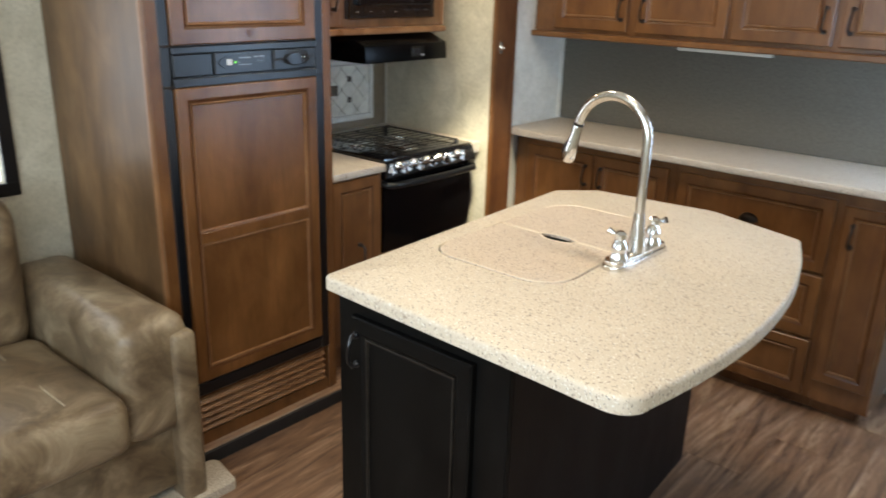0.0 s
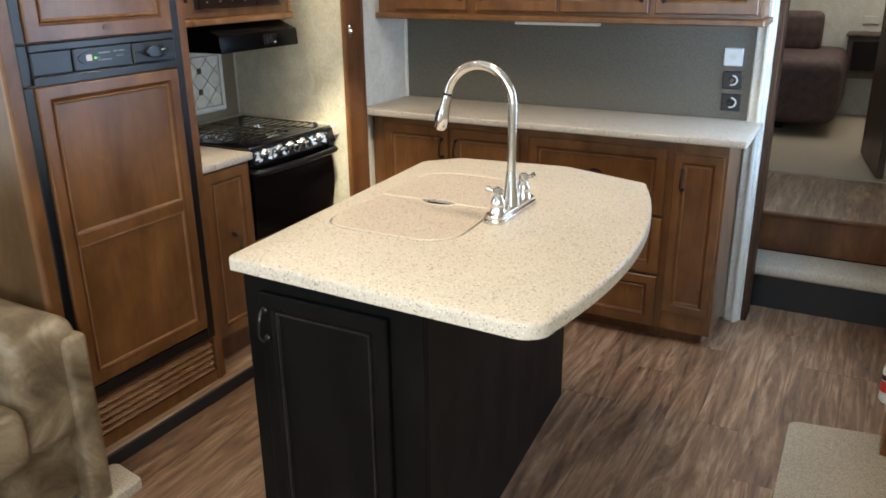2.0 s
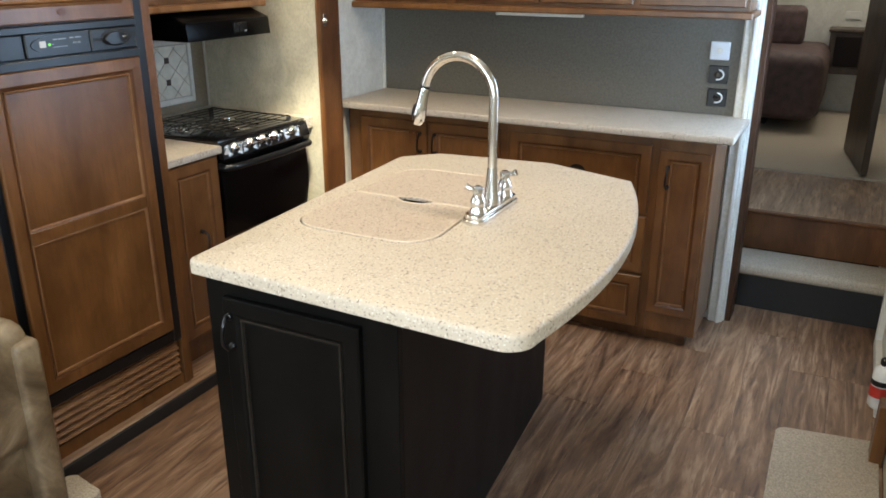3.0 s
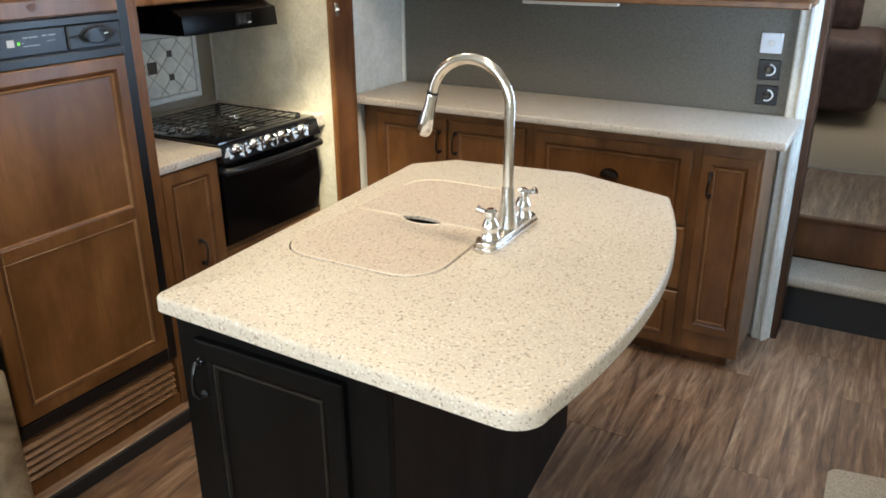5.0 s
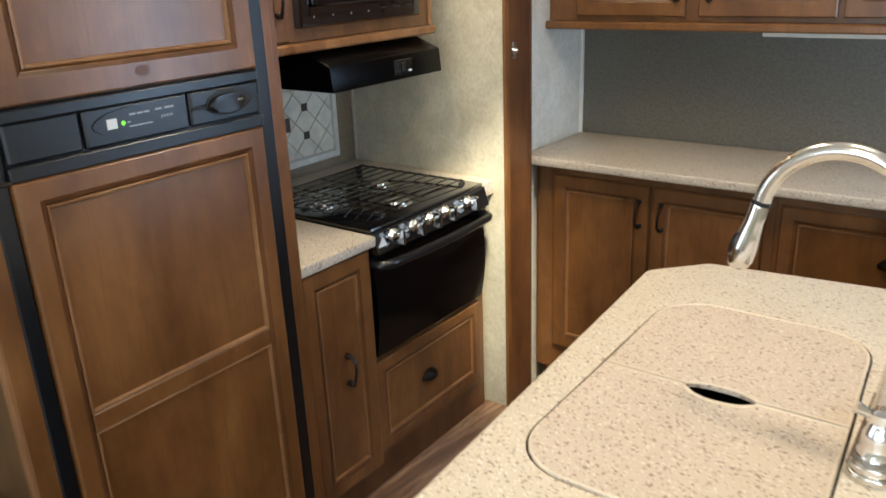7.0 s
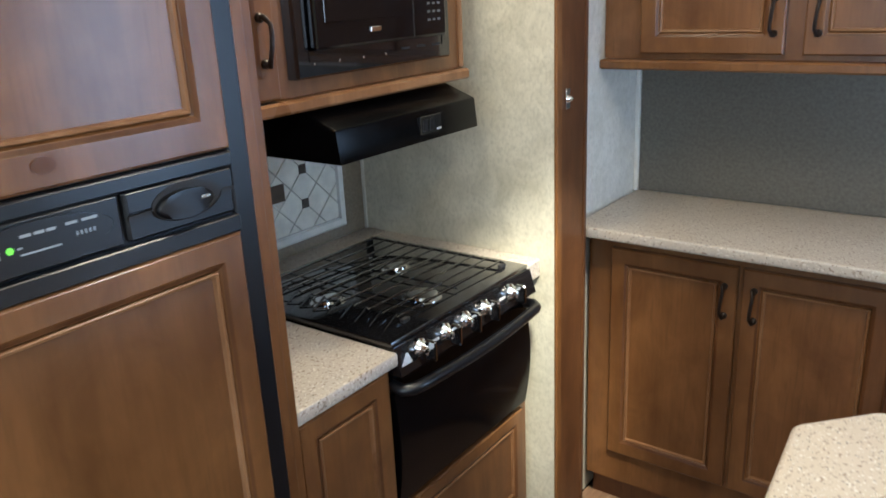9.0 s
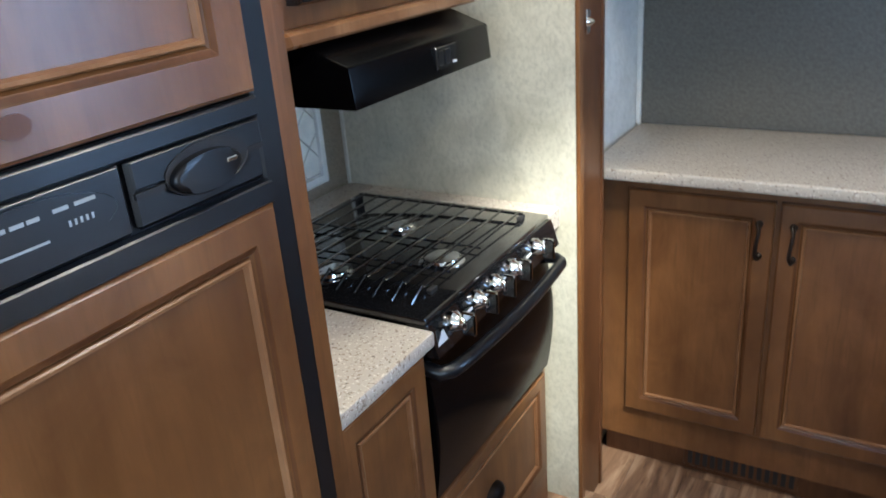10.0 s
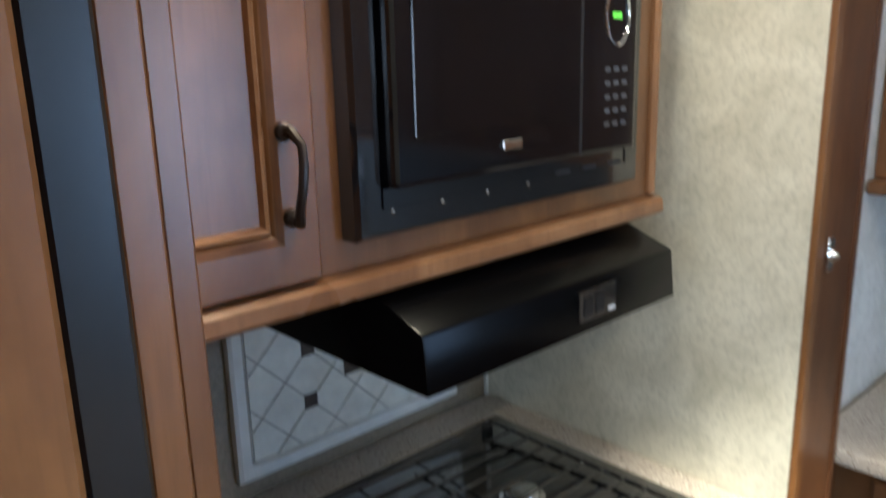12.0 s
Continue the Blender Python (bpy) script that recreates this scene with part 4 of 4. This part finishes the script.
cup_pull(d, 0.655, 0.322, 0.083)

# ---------- wall cabinet, microwave, hood and tile panel ----------
UX = 0.193
uc = thing("upper_cabinet", "stained maple wall cabinet holding the microwave", "cabinet", **SL)
part("body", box(0.083, 0.892, UX + 0.019, 0.660, 1.400, 2.04), M_WOOD, uc)
part("bottom_rail", box(0.083, 0.908, UX - 0.006, 0.660, 1.374, 1.399, bevel=0.005), M_BEAD, uc)
d = cab_door(uc, 0.086, 0.302, 1.404, 2.00, UX, 0.054)
bow_handle(d, 0.266, 1.511, 0.080, UX)
part("edge_stile", box(0.893, 0.908, UX + 0.010, 0.45, 1.400, 2.04, bevel=0.004), M_BEAD, uc)
mw = thing("microwave", "black built-in microwave with a green clock display", "microwave", **SL)
MA, MB, MZ0, MZ1 = 0.338, 0.824, 1.434, 1.760
part("trim_frame", rings(bmesh.new(), [(0, UX + 0.018), (0, UX - 0.004), (0.004, UX - 0.010), (0.030, UX - 0.010), (0.034, UX + 0.010)], MA, MB, MZ0, MZ1), M_GLOSS, mw, "black trim frame")
part("lower_vent", box(MA + 0.034, MB - 0.034, UX - 0.009, UX + 0.012, MZ0 + 0.020, MZ0 + 0.050), M_GLOSS, mw)
for i in range(3):
    x = MB - 0.165 + 0.055 * i
    part("vent_slot", box(x - 0.014, x + 0.014, UX - 0.0105, UX - 0.0085, MZ0 + 0.030, MZ0 + 0.035), M_RUBBER, mw)
part("oven_body", box(MA + 0.035, MB - 0.035, UX - 0.028, UX + 0.30, MZ0 + 0.051, MZ1 - 0.035, bevel=0.006, seg=2), M_GLASSB, mw, "black glass front")
part("door_window", box(MA + 0.062, MA + 0.305, UX - 0.0300, UX - 0.0282, MZ0 + 0.100, MZ1 - 0.060, bevel=0.001), M_GLASSB, mw)
for i in range(4):
    x = MA + 0.045 + 0.070 * i
    part("screw", lathe(bmesh.new(), (x, UX - 0.0095, MZ0 + 0.026), [(0.003, 0.001), (0.003, -0.001), (0.0015, -0.002)], 8, "y"), M_SHINE, mw)
part("seam", box(MA + 0.330, MA + 0.333, UX - 0.0290, UX - 0.0275, MZ0 + 0.055, MZ1 - 0.04), M_RUBBER, mw)
bm = bmesh.new()
tube(bm, [(MB - 0.083 + 0.024 * math.cos(a), UX - 0.0290, MZ1 - 0.105 + 0.036 * math.sin(a)) for a in np.linspace(0, 2 * math.pi, 25)], 0.002, 6, cap=False)
part("display_ring", bm, M_SHINE, mw, "chrome ring", True)
part("display", box(MB - 0.092, MB - 0.076, UX - 0.0300, UX - 0.0282, MZ1 - 0.109, MZ1 - 0.102), M_GREEN, mw, "green lit clock")
for r in range(5):
    for c in range(3):
        part("key", box(MB - 0.106 + c * 0.018, MB - 0.096 + c * 0.018, UX - 0.0292, UX - 0.0282, MZ0 + 0.085 + r * 0.017, MZ0 + 0.090 + r * 0.017), M_KEY, mw)
part("badge", box(MA + 0.190, MA + 0.222, UX - 0.0310, UX - 0.0282, MZ0 + 0.075, MZ0 + 0.085, bevel=0.001), M_SHINE, mw)

hd = thing("range_hood", "black range hood with a sloped front under the cabinet", "hood", **SL)
bm = bmesh.new()
prof = [(0.135, 1.268), (0.142, 1.336), (0.235, 1.3725), (0.660, 1.3725), (0.660, 1.268)]
vs = [bm.verts.new((x, y, z)) for x in (0.380, 0.857) for y, z in prof]
n = len(prof)
for k in range(n):
    bm.faces.new((vs[k], vs[(k + 1) % n], vs[n + (k + 1) % n], vs[n + k]))
bm.faces.new(vs[:n][::-1])
bm.faces.new(vs[n:])
bmesh.ops.bevel(bm, geom=bm.edges[:], offset=0.003, segments=2, profile=0.5, affect="EDGES")
part("shell", bm, M_HOOD, hd, "", True)
part("switch_plate", box(0.636, 0.712, 0.1345, 0.140, 1.283, 1.323, bevel=0.001), M_GLOSS, hd)
for i in range(2):
    part("switch", box(0.643 + i * 0.024, 0.660 + i * 0.024, 0.1325, 0.1345, 1.290, 1.316, bevel=0.001), M_BLACK, hd)
part("print", box(0.694, 0.708, 0.1332, 0.1343, 1.288, 1.292), M_PRINT, hd)

TA, TB, TZ0, TZ1 = 0.418, 0.910, 0.938, 1.226
tp = thing("tile_panel", "framed ivory backsplash tiles set on the diagonal with dark squares", "backsplash", **SL)
part("grout_bed", box(TA + 0.02, TB - 0.02, 0.650, 0.660, TZ0 + 0.02, TZ1 - 0.02), M_GROUT, tp)
part("frame", rings(bmesh.new(), [(0, 0.660), (0, 0.646), (0.006, 0.642), (0.022, 0.642), (0.026, 0.651)], TA, TB, TZ0, TZ1), M_WHITE, tp, "off-white frame")
M_DTILE = plain("dark_tile", (0.035, 0.025, 0.020), 0.3, var=0.3)


def clip_poly(poly, axis, lim, keep_less):
    out = []
    for i in range(len(poly)):
        a, b = poly[i - 1], poly[i]
        ina, inb = ((a[axis] <= lim) == keep_less), ((b[axis] <= lim) == keep_less)
        if ina != inb:
            t = (lim - a[axis]) / (b[axis] - a[axis])
            out.append((a[0] + (b[0] - a[0]) * t, a[1] + (b[1] - a[1]) * t))
        if inb:
            out.append(b)
    return out


def flat_piece(name, poly, y0, y1, mat, parent):
    for axis, lim, less in ((0, TA + 0.030, False), (0, TB - 0.030, True), (1, TZ0 + 0.030, False), (1, TZ1 - 0.030, True)):
        poly = clip_poly(poly, axis, lim, less)
        if len(poly) < 3:
            return
    bm = bmesh.new()
    a = [bm.verts.new((x, y0, z)) for x, z in poly]
    b = [bm.verts.new((x, y1, z)) for x, z in poly]
    bm.faces.new(a)
    for i in range(len(a)):
        bm.faces.new((a[i], a[(i + 1) % len(a)], b[(i + 1) % len(a)], b[i]))
    part(name, bm, mat, parent)


S = 0.096
for i in range(-8, 9):
    for j in range(-8, 9):
        cx, cz = 0.659 + (i + j) * S / 2, 1.088 + (i - j) * S / 2
        h = S / 2 - 0.0025
        flat_piece("tile", [(cx - h, cz), (cx, cz - h), (cx + h, cz), (cx, cz + h)], 0.6455, 0.651, M_TILE, tp)
for x, z, q in ((0.563, 1.040, 0.013), (0.755, 1.040, 0.013), (0.563, 1.136, 0.013), (0.755, 1.136, 0.013), (0.659, 1.088, 0.024)):
    part("accent_tile", box(x - q, x + q, 0.6435, 0.6475, z - q, z + q, bevel=0.001), M_DTILE, tp)
M_TAUPE = plain("taupe_panel", (0.20, 0.165, 0.115), 0.55, var=0.18, scale=140, bumpy=0.15)
struct("backsplash_panel", box(SX, SX + 0.004, 0.083, EY, 0.90, 1.37), M_TAUPE, "taupe panel behind the range", "panel")
struct("backsplash_corner_trim", box(SX + 0.004, SX + 0.012, EY - 0.010, EY, 0.90, 1.37), M_WHITE, "pale corner strip behind the range", "trim")

# ---------- sofa ----------
M_LEATHER, nt, p = material("tan_faux_leather")
a = noisy(nt, coords(nt), 5.5, 7, 0.66, 0.9)
b = noisy(nt, coords(nt), 160, 4, 0.6)
c = ramp(nt, a, [(0.30, (0.062, 0.040, 0.022)), (0.50, (0.170, 0.120, 0.070)), (0.72, (0.36, 0.285, 0.185))])
nt.links.new(c, p.inputs["Base Color"])
nt.links.new(ramp(nt, a, [(0.3, (0.30,) * 3), (0.7, (0.42,) * 3)]), p.inputs["Roughness"])
bump(nt, p, b, 0.25, 0.001)


def cushion(name, x0, x1, y0, y1, z0, z1, r, parent, label="", sag=0.0):
    bm = box(x0, x1, y0, y1, z0, z1, bevel=r, seg=5)
    bmesh.ops.subdivide_edges(bm, edges=[e for e in bm.edges if e.calc_length() > 0.2], cuts=5, use_grid_fill=True)
    cx, cy = (x0 + x1) / 2, (y0 + y1) / 2
    for v in bm.verts:
        f = (1 - ((v.co.x - cx) / (x1 - x0) * 2) ** 2) * (1 - ((v.co.y - cy) / (y1 - y0) * 2) ** 2)
        w = noise.noise(v.co * 7.0) * 0.006
        v.co.z += (sag * f + w) if v.co.z > (z0 + z1) / 2 else 0
        v.co.x += noise.noise(v.co * 6.0 + Vector((3, 1, 2))) * 0.004
    return part(name, bm, M_LEATHER, parent, label, True)


M_THREAD = plain("pale_thread", (0.42, 0.36, 0.26), 0.8)
sofa = thing("sofa", "worn tan faux leather sofa with a padded arm", "sofa")
part("base", box(-0.655, 0.15, -2.48, -0.645, 0.053, 0.30, bevel=0.02, seg=3), M_LEATHER, sofa, "", True)
arm = cushion("arm", -0.62, 0.185, -0.865, -0.632, 0.26, 0.640, 0.060, sofa, "padded arm", 0.015)
part("arm_front", box(0.10, 0.205, -0.712, -0.634, 0.0, 0.590, bevel=0.018, seg=3), M_LEATHER, sofa, "", True)
cushion("arm", -0.62, 0.185, -2.50, -2.28, 0.26, 0.625, 0.055, sofa, "padded arm", 0.015)
for y0, y1 in ((-1.565, -0.862), (-2.272, -1.572)):
    s = cushion("seat_cushion", -0.38, 0.23, y0, y1, 0.28, 0.465, 0.05, sofa, "seat cushion", 0.025)
    bm = tube(bmesh.new(), [(x, y1 - 0.16, 0.480 + 0.002 * math.sin(9 * x)) for x in np.linspace(-0.30, 0.17, 10)] , 0.002, 5)
    part("seam", bm, M_THREAD, s, "pale stitched seam")
    cushion("back_cushion", -0.645, -0.36, y0, y1, 0.40, 0.93, 0.09, sofa, "back cushion", 0.02)

# ---------- loose things ----------
def shaggy(name, outline, z, label):
    bm = bmesh.new()
    prism(bm, outline, 0.0, z, bevel=0.006, seg=2)
    return tagged(part(name, bm, M_CARPET, None, "", True), label, "rug")


shaggy("entry_rug", rounded([(2.035, -0.35, 0.02), (2.345, -0.35, 0.02), (2.345, 0.86, 0.02), (2.025, 0.812, 0.03)], 5), 0.016, "beige carpet mat on the floor by the entry")
shaggy("floor_mat", rounded([(0.06, -1.9, 0.02), (0.225, -1.9, 0.02), (0.225, -0.545, 0.02), (0.06, -0.515, 0.03)], 5), 0.03, "beige carpet strip at the sofa's foot")

M_RED = plain("red_label", (0.45, 0.03, 0.02), 0.45)
M_EXT = plain("white_cylinder", (0.72, 0.72, 0.70), 0.3, coat=0.3)
cabn = thing("side_cabinet", "stained wood cabinet end beside the entry", "cabinet")
part("end_panel", box(2.315, 2.355, 0.72, 0.80, 0.0, 0.22, bevel=0.003), M_WOOD, cabn)
ext = thing("fire_extinguisher", "white fire extinguisher with a red label and black strap", "extinguisher")
ec = (2.322, 0.925, 0.115)
part("cylinder", lathe(bmesh.new(), ec, [(0.024, 0.0), (0.032, 0.010), (0.032, 0.125), (0.028, 0.147), (0.014, 0.160)], 20), M_EXT, ext, "white cylinder", True)
part("label", lathe(bmesh.new(), ec, [(0.0328, 0.045), (0.0328, 0.085)], 20), M_RED, ext, "red label band")
part("strap", lathe(bmesh.new(), ec, [(0.0345, 0.09), (0.0345, 0.108)], 20), M_BLACK, ext, "black strap")
part("valve", lathe(bmesh.new(), ec, [(0.014, 0.160), (0.016, 0.166), (0.016, 0.180), (0.008, 0.188)], 14), M_BLACK, ext, "", True)

# ---------- floor planks ----------
rnd = random.Random(4)
PW, PL, GAP = 0.152, 1.22, 0.0012
shared = {}


def plank(x0, x1, y0, y1, z, parent):
    key = (round(x1 - x0, 3), round(y1 - y0, 3))
    if key not in shared:
        bm = box(0, x1 - x0 - GAP, 0, y1 - y0 - GAP, -0.006, 0.0)
        me = bpy.data.meshes.new("plank")
        bm.to_mesh(me)
        bm.free()
        me.materials.append(M_FLOOR)
        shared[key] = me
    ob = new("plank", shared[key])
    ob.location = (x0, y0, z)
    ob.parent = parent


plank(-0.066, 0.052, EY + 0.055, 1.345, 0.0, floor)
x = 0.052
while x < MX1 - 0.01:
    x1 = min(x + PW, MX1)
    y = MY0 - rnd.choice((0.0, 0.3, 0.6, 0.9))
    while y < 1.88:
        a, b = max(y, MY0), min(y + PL, 1.88)
        if b - a > 0.05:
            plank(x, x1, a, b, 0.0, floor)
        y += PL
    x = x1
